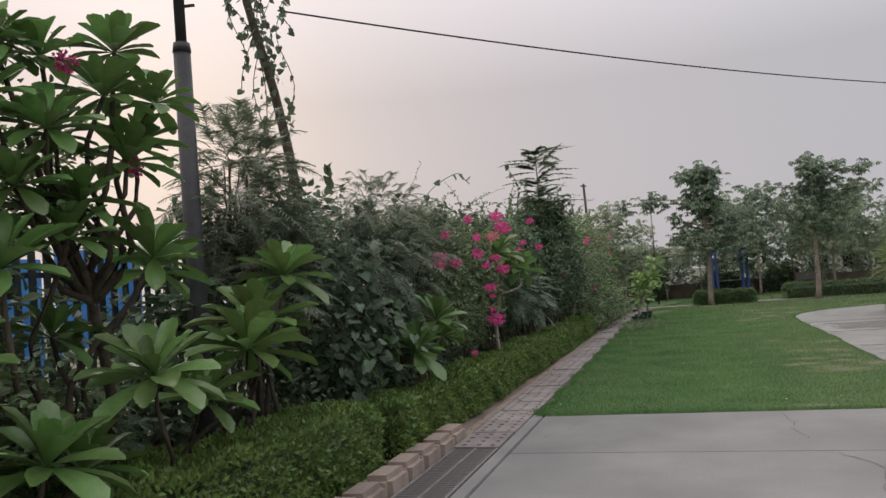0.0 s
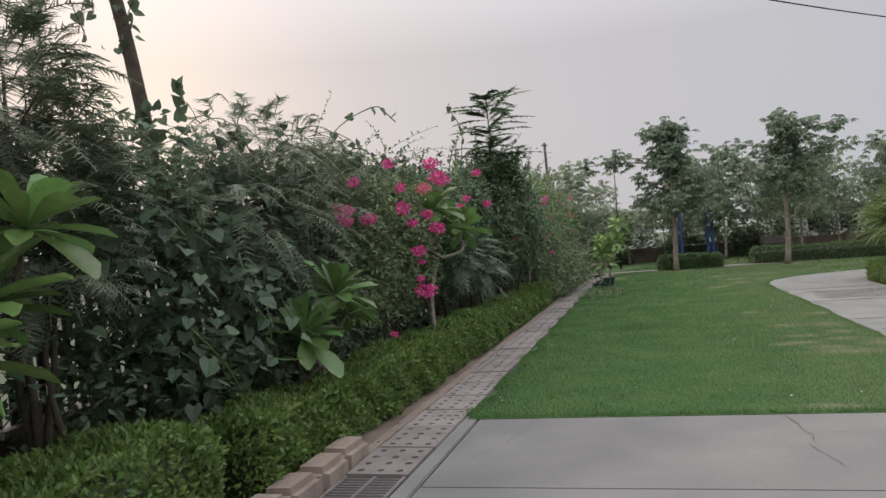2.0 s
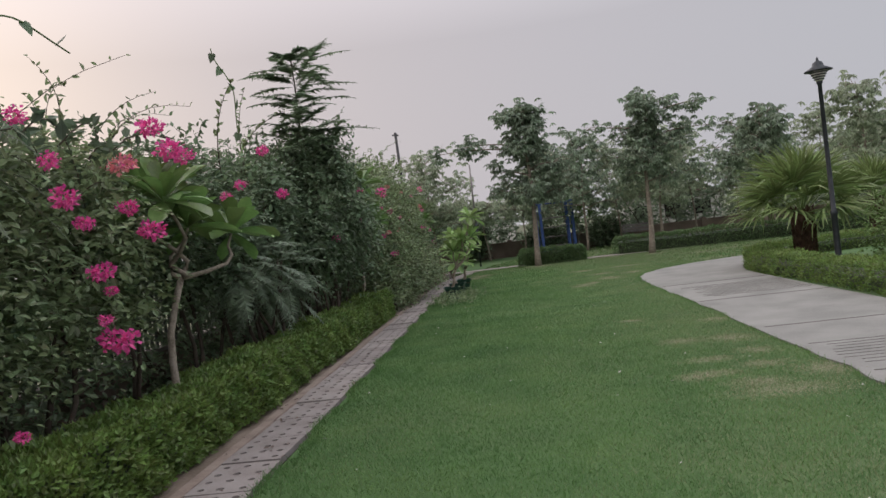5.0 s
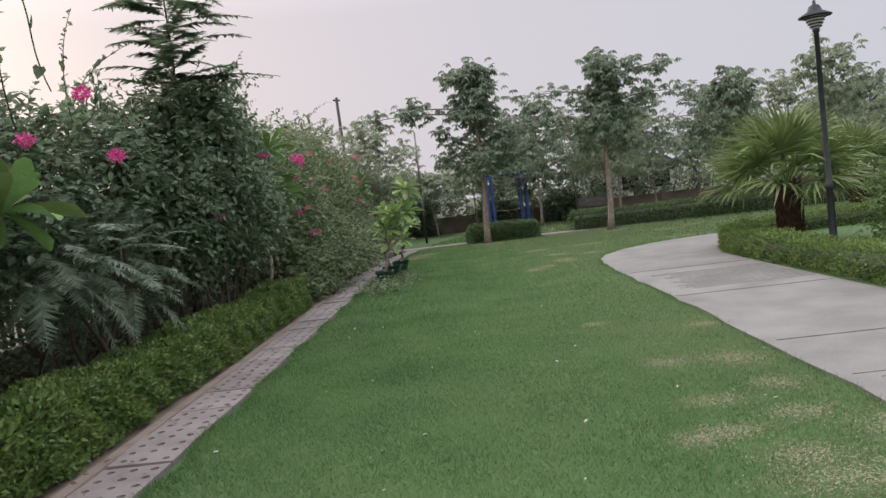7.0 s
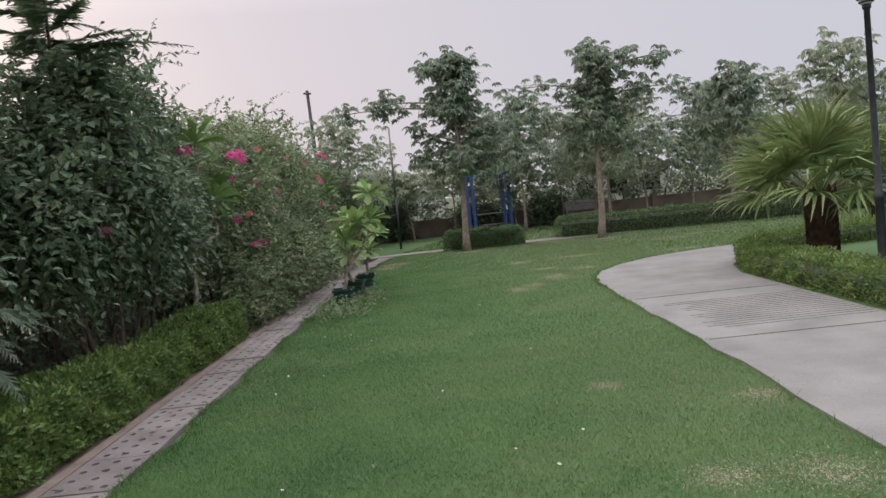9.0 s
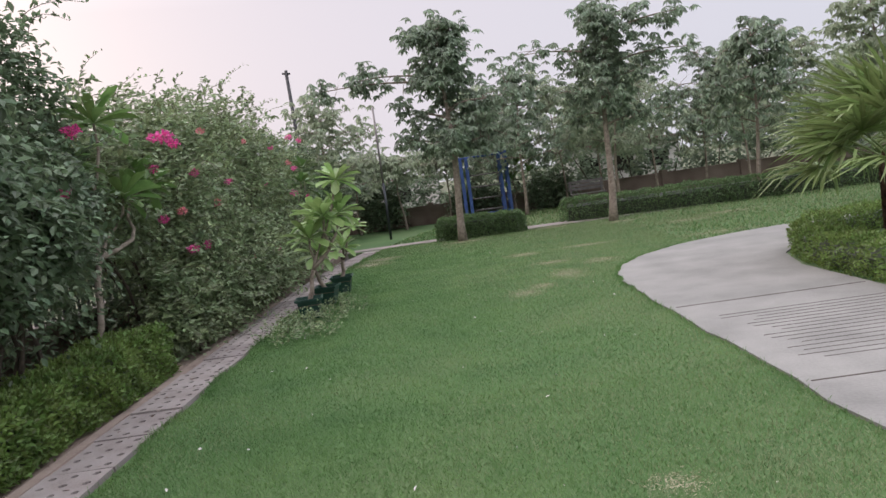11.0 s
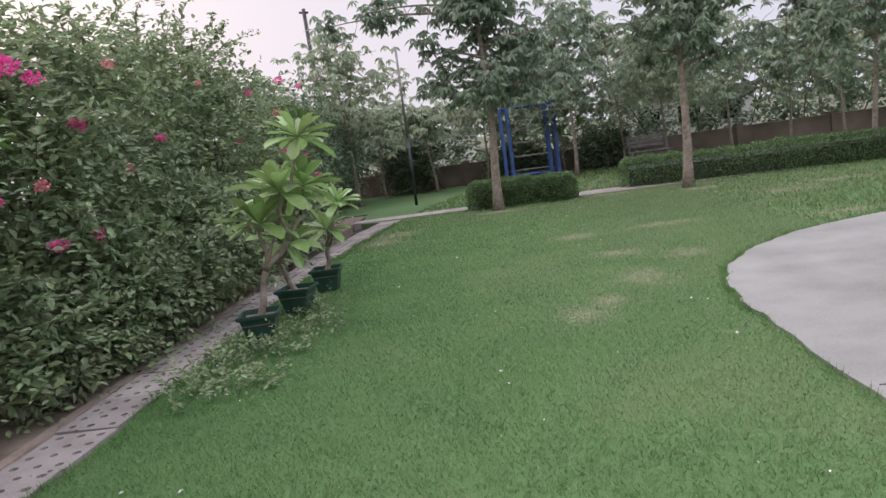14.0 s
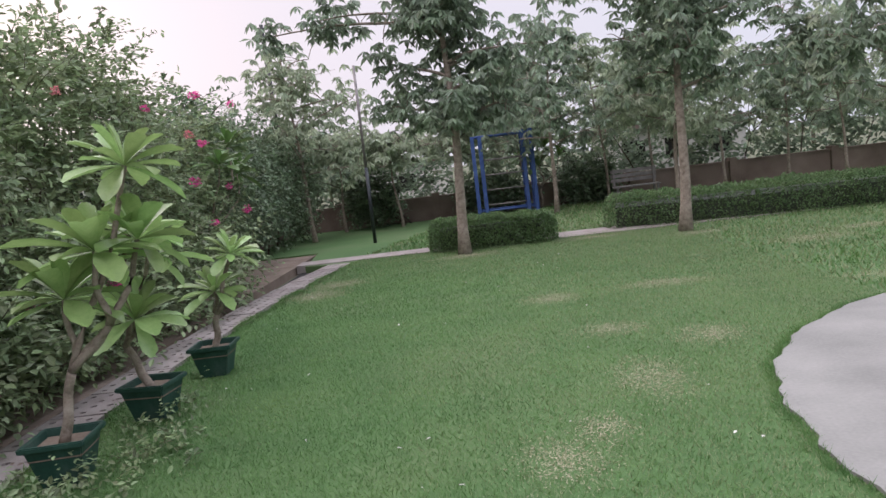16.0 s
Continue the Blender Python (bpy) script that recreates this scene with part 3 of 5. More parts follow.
hedge("hedge", [(0.45, 31.0), (2.3, 30.75)], 0.75, 0.52, 16000, 0.05, L_HEDGEB, "short clipped dark green hedge")
hedge("hedge", [(3.75, 31.6), (8, 30.75), (14, 30.2), (24, 29.8)], 0.8, 0.56, 60000, 0.055, L_HEDGEB, "long clipped dark green hedge at lawn edge")


# ---- shrubs along the west fence ----
def shrub(name, lobes, n, leaf, mat, label, tmpl=OVAL, stems=5, droop=0.4, nshoot=0, shoot=0.5, per=16, rough=0.16, deep=0.4, category="shrub", group="shrubs by the fence", stem_mat=None, curl=0.5):
    L = np.array(lobes, float)
    c = L[:, :2].mean(0)
    th = thing(name, (c[0], c[1], 0), label, category, group)
    o = np.array([c[0], c[1], 0])
    L[:, :3] -= o
    fol = [foliage(L, n, leaf, tmpl, droop, deep, rough)]
    st = []
    for k in range(stems):
        l = L[k % len(L)]
        b = l[:3] * np.array([0.7, 0.7, 0]) + np.array([rng.uniform(-0.15, 0.15), rng.uniform(-0.25, 0.25), -0.02])
        e = l[:3] + rng.uniform(-0.3, 0.3, 3) * l[3:]
        st.append(tube(bend(b, e, 0, 0.12), np.linspace(0.026, 0.009, 7), 6))
        for q in range(3):
            e2 = l[:3] + unit(rng.normal(size=3)) * l[3:] * 0.85
            e2[2] = max(e2[2], 0.15)
            st.append(tube(bend((b + e) / 2 + (e - b) * 0.1 * q, e2, 0.05, 0.06), np.linspace(0.013, 0.004, 7), 5))
    if nshoot:
        P, N = lobes_shell(L, nshoot * 8, 0.05, rough)
        ok = np.where(N[:, 2] > 0.25)[0][:nshoot]
        sh, tw = shoots(P[ok], N[ok] * 0.5 + np.array([0.25, 0, 0.9]) + rng.normal(size=(len(ok), 3)) * 0.3, shoot, leaf * 0.95, tmpl, per, curl)
        fol.append(sh)
        st.append(tw)
    piece("foliage", mesh_of("foliage", *join(fol), mat), th)["kind"] = "stuff"
    for k in range(stems):
        piece("stem", mesh_of("stem", *join(st[4 * k:4 * k + 4]), stem_mat or M_BARKD, True), th)
    if nshoot:
        piece("twig_wood", mesh_of("twig_wood", *st[-1], M_BARKD, True), th)["kind"] = "stuff"
    return th


def bracts(size, n, seed):
    r = np.random.default_rng(seed)
    u = unit(r.normal(size=(n, 3)))
    P = u * np.array([1, 1, 0.75]) * size * r.uniform(0.3, 1, (n, 1))
    return place_leaves(P, u + r.normal(size=u.shape) * 0.6, r.normal(size=u.shape) + u, size * r.uniform(0.28, 0.46, n), (np.array([(0, 0, 0), (-0.4, 0.5, 0.12), (0, 1, 0), (0.4, 0.5, 0.12)]), DIAMOND[1]))


bract_me = [mesh_of("flower_head", *bracts(0.1, 130, q), M_PINK) for q in range(3)] + [mesh_of("flower_head", *bracts(0.085, 90, q + 7), M_PINKP) for q in range(2)]


def flowers(th, spots):
    o = np.array(th.location)
    for x, y_, z, s_ in spots:
        k = int(rng.integers(0, 3)) if rng.random() < 0.8 else int(rng.integers(3, 5))
        ob = piece("flower_head", bract_me[k], th, "magenta bract head", pose(x - o[0], y_ - o[1], z, 0, 0, rng.uniform(0, 360)))
        ob.scale = (0.8 * s_, 0.8 * s_, 0.75 * s_)


def feathers(name, lobes, n, length, pinna, mat, label, per=16, curl=0.5, width=0.12, up=0.4, stems=5, category="shrub", clip=0.0):
    """A shrub or sapling of feathery fronds."""
    L = np.array(lobes, float)
    c = L[:, :2].mean(0)
    o = np.array([c[0], c[1], 0])
    L[:, :3] -= o
    th = thing(name, (c[0], c[1], 0), label, category, "shrubs by the fence")
    P, N = lobes_shell(L, n, 0.75, 0.12)
    ch = [frond(P[q], N[q] + rng.normal(size=3) * 0.35 + np.array([0, 0, up]), length * rng.uniform(0.6, 1.2), pinna, per, curl, width) for q in range(len(P))]
    piece("foliage", mesh_of("foliage", *join(ch), mat), th)["kind"] = "stuff"
    st = []
    for k in range(stems):
        l = L[k % len(L)]
        b = np.array([rng.uniform(-0.12, 0.12), rng.uniform(-0.15, 0.15), -0.02])
        st.append(tube(bend(b, l[:3] + rng.uniform(-0.4, 0.4, 3) * l[3:], 0, 0.08), np.linspace(0.03, 0.008, 7), 6))
        for q in range(4):
            e2 = l[:3] + unit(rng.normal(size=3)) * l[3:] * 0.7
            st.append(tube(bend(l[:3] * 0.7, e2, 0.04, 0.05), np.linspace(0.012, 0.004, 7), 5))
    for k in range(stems):
        piece("stem", mesh_of("stem", *join(st[5 * k:5 * k + 5]), M_BARKD, True), th)
    return th


# dense vine-covered shrubs nearest the start
shrub("shrub", [(-3.5, 1.2, 0.7, 0.6, 1.1, 0.8), (-3.7, -0.6, 1.0, 0.6, 1.2, 1.0), (-3.75, 2.6, 0.9, 0.5, 0.8, 0.8)], 6000, 0.085, L_BOUG, "leafy green shrub before the slat fence", nshoot=14)
shrub("vine_thicket", [(-3.7, 6.2, 1.3, 0.65, 0.75, 1.15), (-3.55, 7.1, 1.2, 0.65, 0.8, 1.1), (-3.8, 6.7, 2.0, 0.5, 0.7, 0.55), (-3.5, 8.2, 1.15, 0.6, 0.9, 1.0), (-3.75, 8.0, 2.0, 0.5, 0.7, 0.55), (-3.6, 9.3, 1.1, 0.6, 0.8, 1.0)],
      17000, 0.085, L_DARK, "dark tangled shrub thicket overgrown with vine", nshoot=30, shoot=0.45, rough=0.2)
shrub("heart_leaf_vine", [(-3.35, 6.1, 1.55, 0.55, 0.6, 0.85), (-3.2, 6.8, 1.3, 0.5, 0.7, 0.8), (-3.6, 6.9, 2.15, 0.45, 0.6, 0.45), (-3.3, 7.6, 1.6, 0.5, 0.6, 0.75)],
      1500, 0.125, L_HEART, "climbing vine with large heart-shaped leaves", HEART, 3, 0.9, 10, 0.5, 8, deep=0.15, category="vine")
feathers("feathery_shrub", [(-3.45, 5.3, 2.35, 0.35, 0.4, 0.5), (-3.5, 5.75, 2.05, 0.35, 0.45, 0.5), (-3.3, 5.45, 1.7, 0.3, 0.35, 0.5), (-3.4, 5.3, 2.65, 0.35, 0.4, 0.35)], 760, 0.36, 0.12, L_FEATH, "tall feathery grey-green shrub", 16, 0.45, 0.1)
feathers("feathery_shrub", [(-3.1, 7.3, 1.95, 0.4, 0.7, 0.45), (-3.1, 8.3, 1.9, 0.4, 0.7, 0.5), (-3.3, 7.9, 2.5, 0.4, 0.9, 0.3), (-3.2, 9.0, 2.2, 0.35, 0.6, 0.4)], 480, 0.42, 0.11, L_FEATH, "feathery grey-green shrub over dark thicket", 16, 0.7, 0.1)
b1 = shrub("bougainvillea", [(-3.3, 9.4, 1.75, 0.6, 0.7, 0.75), (-3.2, 10.3, 1.6, 0.65, 0.8, 0.8), (-3.5, 10.9, 2.15, 0.5, 0.7, 0.5), (-3.6, 9.9, 2.2, 0.5, 0.7, 0.5), (-3.1, 9.2, 1.2, 0.4, 0.5, 0.4)],
           17000, 0.08, L_BOUG, "flowering bougainvillea with magenta bracts", nshoot=34, shoot=0.7, per=16, droop=0.5)
st_ = [np.array((-2.85, 8.6 + 0.35 * q, 2.35 - 0.05 * (q % 3))) for q in range(7)]
lv, tw = shoots(st_, [(0.12, 0.9, 0.75 + 0.1 * (q % 2)) for q in range(7)], 1.3, 0.125, OVAL, 20, 0.55, 0.007)
bo = np.array(b1.location)
piece("arching_growth", mesh_of("arching_growth", lv[0] - bo, lv[1], L_HEART), b1, "arching shoots with large dark leaves")["kind"] = "stuff"
piece("arching_wood", mesh_of("arching_wood", tw[0] - bo, tw[1], M_BARKD, True), b1)["kind"] = "stuff"
flowers(b1, [(-2.62, 8.0, 1.84, 1.15), (-2.66, 8.15, 1.76, 0.8), (-2.6, 8.54, 1.78, 0.9), (-2.6, 9.6, 1.92, 1.1), (-2.6, 9.23, 2.36, 0.8), (-2.65, 8.37, 2.12, 0.7), (-2.55, 10.2, 2.16, 1.5), (-2.6, 10.38, 2.19, 0.7), (-2.6, 11.1, 2.36, 1.4), (-2.6, 11.35, 2.33, 1.1), (-2.6, 10.8, 2.5, 1.2), (-2.55, 9.4, 2.12, 0.8), (-2.45, 10.33, 1.7, 1.15), (-2.5, 10.14, 1.86, 0.9), (-2.5, 9.71, 1.45, 0.95), (-2.5, 9.8, 1.33, 0.5), (-2.45, 9.73, 1.02, 1.35), (-2.48, 9.66, 1.16, 0.6), (-2.5, 9.6, 1.75, 0.7), (-2.55, 8.88, 0.67, 0.5), (-2.6, 12.2, 2.03, 0.7), (-2.6, 12.6, 2.16, 0.8), (-2.55, 13.8, 2.12, 0.9), (-2.62, 13.5, 2.6, 0.9)])
shrub("shrub", [(-3.6, 11.6, 1.8, 0.5, 0.8, 0.75), (-3.4, 12.8, 1.9, 0.6, 0.9, 0.8), (-3.5, 13.9, 1.9, 0.55, 0.9, 0.85), (-3.2, 14.9, 2.0, 0.5, 0.7, 0.7)], 15000, 0.1, L_DARK, "dark green shrub behind clipped hedge", nshoot=22, shoot=0.6, stems=8)


def flame_sapling(at, height, label):
    """A sapling with flat tiers of feathery fronds round a thin trunk."""
    th = thing("flame_tree_sapling", at, label, "tree", "shrubs by the fence")
    tr = bend((0, 0, -0.03), (0.04, 0, height - 0.12), 0, 0.05, 10)
    piece("trunk", mesh_of("trunk", *tube(tr, np.linspace(0.035, 0.008, 10), 7), M_BARKD, True), th)
    ch = []
    for k in range(84):
        f = rng.random() ** 1.1
        z = height * 0.62 + height * 0.36 * f
        a = k * 2.4 + rng.uniform(-0.5, 0.5)
        ln = (1.2 if f < 0.85 else 0.5) * rng.uniform(0.35, 1.0) * (1.15 if math.cos(a) > 0 else 0.8)
        b = np.array([0.03, 0, z])
        d = np.array([math.cos(a), math.sin(a), rng.uniform(0.1, 0.55) + 0.2 * f])
        ch.append(frond(b, d, ln, 0.14, 30, rng.uniform(0.15, 0.45), 0.36))
    piece("foliage", mesh_of("foliage", *join(ch), L_DARK), th)["kind"] = "stuff"


flame_sapling((-2.98, 16.4, 0), 4.5, "young flame tree with flat feathery tiers")
lv, tw = shoots([np.array((-3.3, 14.6, 2.5)), np.array((-3.1, 14.3, 2.3)), np.array((-3.0, 13.2, 2.3))], [(0.0, 0.1, 1), (-0.1, -0.2, 1), (0.1, -0.5, 0.9)], 1.3, 0.1, OVAL, 34, 0.08, 0.007)
cl_ = thing("climber", (-3.3, 14.6, 0), "upright leafy climber shoots above shrubs", "vine")
piece("foliage", mesh_of("foliage", lv[0] - np.array([-3.3, 14.6, 0]), lv[1], L_BOUG), cl_)["kind"] = "stuff"
piece("stem", mesh_of("stem", tw[0] - np.array([-3.3, 14.6, 0]), tw[1], M_BARKD, True), cl_)
feathers("feathery_shrub", [(-2.95, 13.4, 1.35, 0.35, 0.55, 0.4), (-2.9, 14.3, 1.25, 0.35, 0.5, 0.4)], 170, 0.4, 0.12, L_TREE, "grey-green feathery shrub behind hedge", 18, 0.45, 0.26, 0.2, 4)
shrub("drooping_shrub", [(-2.8, 16.7, 2.0, 0.6, 0.7, 0.85), (-2.75, 16.6, 2.65, 0.4, 0.45, 0.5), (-2.85, 17.5, 1.7, 0.55, 0.65, 0.7), (-2.9, 15.9, 1.7, 0.5, 0.6, 0.6)], 22000, 0.1, L_DARK, "dark drooping fine-leaved shrub on bare stems", OVAL, 8, 0.9, 90, 0.55, 20, 0.3, 0.55, curl=0.7)
shrub("shrub", [(-3.4, 17.4, 2.3, 0.6, 0.9, 0.95), (-3.2, 18.3, 2.65, 0.6, 0.75, 0.8), (-3.0, 18.4, 1.75, 0.55, 0.7, 0.6), (-3.5, 15.8, 2.1, 0.55, 0.8, 0.8)], 19000, 0.095, L_DARK, "tall dark green leafy shrub", nshoot=80, shoot=0.7, droop=0.7, stems=8)
b2 = shrub("bougainvillea", [(-3.2, 19.8, 1.9, 0.7, 0.85, 0.85), (-2.95, 21.1, 1.45, 0.75, 0.9, 1.0), (-3.2, 22.6, 1.7, 0.75, 1.0, 1.2), (-3.4, 20.8, 2.45, 0.65, 0.9, 0.6), (-3.3, 22.2, 2.65, 0.65, 0.9, 0.65), (-2.65, 20.25, 0.6, 0.36, 0.6, 0.55), (-2.55, 21.4, 0.65, 0.42, 0.7, 0.6), (-2.5, 22.6, 0.55, 0.45, 0.8, 0.55)],
           26000, 0.1, L_BOUG, "wide bougainvillea spilling over the drain edge", nshoot=70, shoot=0.7, per=18, rough=0.3, deep=0.5)
flowers(b2, [(-2.45, 20.3, 2.44, 1.2), (-2.5, 20.1, 2.42, 0.8), (-2.45, 21.1, 2.05, 0.9), (-2.4, 21.7, 1.65, 1.0), (-2.4, 21.0, 1.15, 0.8), (-2.42, 20.4, 1.59, 0.9), (-2.45, 19.9, 1.53, 0.7), (-2.45, 19.8, 2.07, 0.8), (-2.5, 20.7, 2.39, 0.9), (-2.35, 20.34, 1.15, 0.8), (-2.3, 24.2, 0.8, 0.8), (-2.6, 17.2, 2.43, 0.9), (-2.55, 18.4, 2.38, 1.0), (-2.5, 18.0, 1.86, 0.8), (-2.5, 16.0, 1.55, 0.8), (-2.6, 22.1, 2.64, 0.9), (-2.5, 22.7, 1.94, 0.7), (-2.4, 23.06, 0.8, 0.8)])
b3 = shrub("bougainvillea", [(-3.2, 24.2, 1.6, 0.8, 1.1, 1.3), (-3.3, 25.8, 1.9, 0.9, 1.1, 1.4), (-3.4, 27.2, 1.7, 0.9, 1.1, 1.4), (-3.5, 25.0, 2.8, 0.7, 1.0, 0.8), (-3.5, 26.4, 3.0, 0.7, 1.0, 0.7), (-3.5, 23.9, 2.6, 0.6, 0.9, 0.6), (-2.52, 24.3, 0.55, 0.5, 0.8, 0.6), (-2.5, 25.7, 0.5, 0.5, 0.9, 0.6), (-2.45, 27.2, 0.5, 0.5, 0.9, 0.6), (-3.2, 28.6, 1.6, 0.8, 1.0, 1.3)],
           30000, 0.105, L_BOUG, "tall bougainvillea with scattered magenta flowers", nshoot=90, shoot=0.7, per=18, rough=0.4, deep=0.55)
flowers(b3, [(-2.5, 27.6, 2.87, 0.9), (-2.5, 27.2, 2.32, 1.1), (-2.5, 27.64, 2.22, 0.9), (-2.45, 27.0, 1.7, 1.0), (-2.4, 28.9, 1.23, 0.9), (-2.35, 27.24, 1.14, 0.7), (-2.6, 24.3, 2.62, 0.8), (-2.7, 29.8, 2.95, 0.9), (-2.6, 25.4, 1.9, 0.6), (-2.6, 26.2, 2.6, 0.7), (-2.4, 28.2, 1.6, 0.7)])
shrub("shrub", [(-2.55, 23.6, 0.75, 0.45, 0.9, 0.65), (-2.5, 20.0, 0.4, 0.28, 0.5, 0.4), (-2.48, 20.9, 0.42, 0.3, 0.6, 0.42), (-2.48, 22.0, 0.4, 0.3, 0.7, 0.42)], 9000, 0.085, L_BOUG, "green leafy shrub beside drain", nshoot=20, shoot=0.35)
shrub("shrub", [(-3.6, 30.2, 1.7, 0.8, 1.2, 1.5), (-3.7, 32.2, 1.6, 0.8, 1.2, 1.4), (-3.8, 34.5, 1.7, 0.8, 1.5, 1.4), (-3.7, 36.8, 1.6, 0.8, 1.4, 1.4)], 22000, 0.13, L_DARK, "dark shrubs along the far fence", nshoot=50, shoot=0.8, droop=0.7)


# foliage added as fill, to keep the void under the shrubs dark
shrub("understorey_fill", [(-3.95, 9.5 + 1.3 * q, 0.8, 0.3, 0.8, 0.75) for q in range(15)], 17000, 0.1, L_DARK, "leafy fill added to darken the void by the low wall", stems=8)


# ---- plumeria ----
def plum_leaf(mat, seed):
    r = np.random.default_rng(seed)
    ny = 6
    t = np.array([0, 0.2, 0.42, 0.66, 0.88, 1.0])
    w = np.array([0.05, 0.32, 0.66, 0.96, 0.92, 0.3]) * 0.172
    z = -0.24 * t ** 2 * r.uniform(0.5, 1.3) + 0.06 * t
    V = []
    for i in range(ny):
        V += [(-w[i], t[i], z[i] + w[i] * 0.5), (0, t[i], z[i]), (w[i], t[i], z[i] + w[i] * 0.5)]
    F = []
    for i in range(ny - 1):
        for k in range(2):
            a = 3 * i + k
            F += [(a, a + 1, a + 4), (a, a + 4, a + 3)]
    return mesh_of("leaf", V, F, mat, True)


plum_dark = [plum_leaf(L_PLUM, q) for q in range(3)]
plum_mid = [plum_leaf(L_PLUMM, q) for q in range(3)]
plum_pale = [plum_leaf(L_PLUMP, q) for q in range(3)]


def rosette(th, c, leafs, size, n, ax=(0, 0, 1), droop=0.0):
    """A whorl of long leaves at a branch tip."""
    q = Vector(ax).to_track_quat("Z", "Y").to_matrix().to_4x4()
    for i in range(n):
        el = 76 - 100 * (i / n) ** 1.1 + rng.uniform(-8, 8) - droop
        m = Matrix.Translation(c) @ q @ pose(0, 0, 0, 0, 0, i * 137.5 + rng.uniform(-12, 12)) @ pose(0, 0, 0, el, rng.uniform(-12, 12), 0)
        ob = piece("leaf", leafs[int(rng.integers(0, 3))], th, "", m)
        f = size * rng.uniform(0.75, 1.1) * (0.75 + 0.25 * min(1, i / n * 2))
        ob.scale = (f, f, f)


def plumeria(name, base, tips, label, leafs=None, size=0.3, n=14, trunk=0.035, fork=0.4, group="plumeria plants", category="plant", trunk_mat=None):
    th = thing(name, base, label, category, group)
    b = np.array(base, float)
    T = [np.array(t, float) - b for t in tips]
    mid = np.mean(T, axis=0) * fork
    st = [tube(bend((0, 0, 0), mid, 0, 0.05), np.linspace(trunk, trunk * 0.8, 7), 8)]
    for t in T:
        st.append(tube(bend(mid, t, -0.1, 0.13), np.linspace(trunk * 0.7, trunk * 0.35, 7), 7))
    for k, q in enumerate(st):
        piece("branch" if k else "trunk", mesh_of("branch", *q, trunk_mat or M_BARK, True), th)
    for t in T:
        out = unit(t - mid)
        rosette(th, Vector(t), leafs or plum_dark, size * rng.uniform(0.85, 1.1), n, (out[0] * 0.6, out[1] * 0.6, 1))
    return th


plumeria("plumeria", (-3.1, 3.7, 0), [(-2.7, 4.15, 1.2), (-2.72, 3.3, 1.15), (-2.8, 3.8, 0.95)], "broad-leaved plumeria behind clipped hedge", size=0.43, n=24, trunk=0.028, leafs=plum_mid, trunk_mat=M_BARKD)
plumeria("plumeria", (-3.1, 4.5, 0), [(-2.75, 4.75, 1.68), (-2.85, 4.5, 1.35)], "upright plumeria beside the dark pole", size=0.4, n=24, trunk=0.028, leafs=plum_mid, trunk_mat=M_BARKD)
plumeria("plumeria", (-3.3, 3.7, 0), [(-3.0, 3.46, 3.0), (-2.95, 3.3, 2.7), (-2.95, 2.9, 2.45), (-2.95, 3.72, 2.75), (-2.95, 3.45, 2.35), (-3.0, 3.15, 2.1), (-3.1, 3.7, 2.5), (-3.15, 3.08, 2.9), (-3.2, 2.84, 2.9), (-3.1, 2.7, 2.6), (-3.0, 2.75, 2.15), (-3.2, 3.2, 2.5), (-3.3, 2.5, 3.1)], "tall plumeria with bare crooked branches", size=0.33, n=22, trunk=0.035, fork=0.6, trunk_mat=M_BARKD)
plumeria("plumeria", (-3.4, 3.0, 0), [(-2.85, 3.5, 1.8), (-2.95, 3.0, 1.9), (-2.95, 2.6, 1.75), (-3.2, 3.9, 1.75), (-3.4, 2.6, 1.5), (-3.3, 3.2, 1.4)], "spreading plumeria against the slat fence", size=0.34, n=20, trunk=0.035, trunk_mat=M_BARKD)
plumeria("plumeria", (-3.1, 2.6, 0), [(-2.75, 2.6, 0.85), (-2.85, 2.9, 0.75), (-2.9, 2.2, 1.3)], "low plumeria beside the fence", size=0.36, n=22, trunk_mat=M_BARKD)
shrub("shrub", [(-3.25, 2.5, 0.95, 0.35, 0.5, 0.55), (-3.3, 2.2, 1.6, 0.3, 0.4, 0.5), (-3.45, 3.3, 0.7, 0.3, 0.5, 0.5), (-3.4, 2.6, 2.35, 0.3, 0.4, 0.45), (-3.4, 2.65, 3.05, 0.3, 0.4, 0.4), (-3.5, 3.3, 2.3, 0.25, 0.4, 0.4)], 7000, 0.075, L_BOUG, "small-leaved shrub tangled in the fence", nshoot=14, shoot=0.35)
shrub("shrub", [(-3.75, 3.0, 1.0, 0.4, 0.7, 0.8), (-3.8, 4.0, 0.75, 0.35, 0.7, 0.6), (-3.85, 4.9, 1.2, 0.35, 0.5, 0.8), (-3.5, 2.4, 2.3, 0.4, 0.6, 0.6), (-3.8, 5.2, 2.0, 0.3, 0.5, 0.3)], 4200, 0.13, L_DARK, "loose climber over the slat fence", nshoot=16, shoot=0.4)
b0 = bpy.data.objects["shrub"]
flowers(b0, [(-3.0, 3.1, 2.85, 0.9), (-3.0, 3.55, 2.35, 0.9), (-3.1, 2.5, 2.5, 0.8), (-3.3, 5.4, 1.95, 1.2), (-3.35, 5.35, 1.85, 0.8)])
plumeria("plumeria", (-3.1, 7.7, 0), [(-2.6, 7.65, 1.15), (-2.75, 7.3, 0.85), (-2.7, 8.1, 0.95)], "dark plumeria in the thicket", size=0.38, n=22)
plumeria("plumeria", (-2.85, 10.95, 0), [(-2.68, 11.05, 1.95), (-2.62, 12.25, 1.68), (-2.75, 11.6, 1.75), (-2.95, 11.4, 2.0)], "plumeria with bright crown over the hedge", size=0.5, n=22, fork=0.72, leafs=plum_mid)
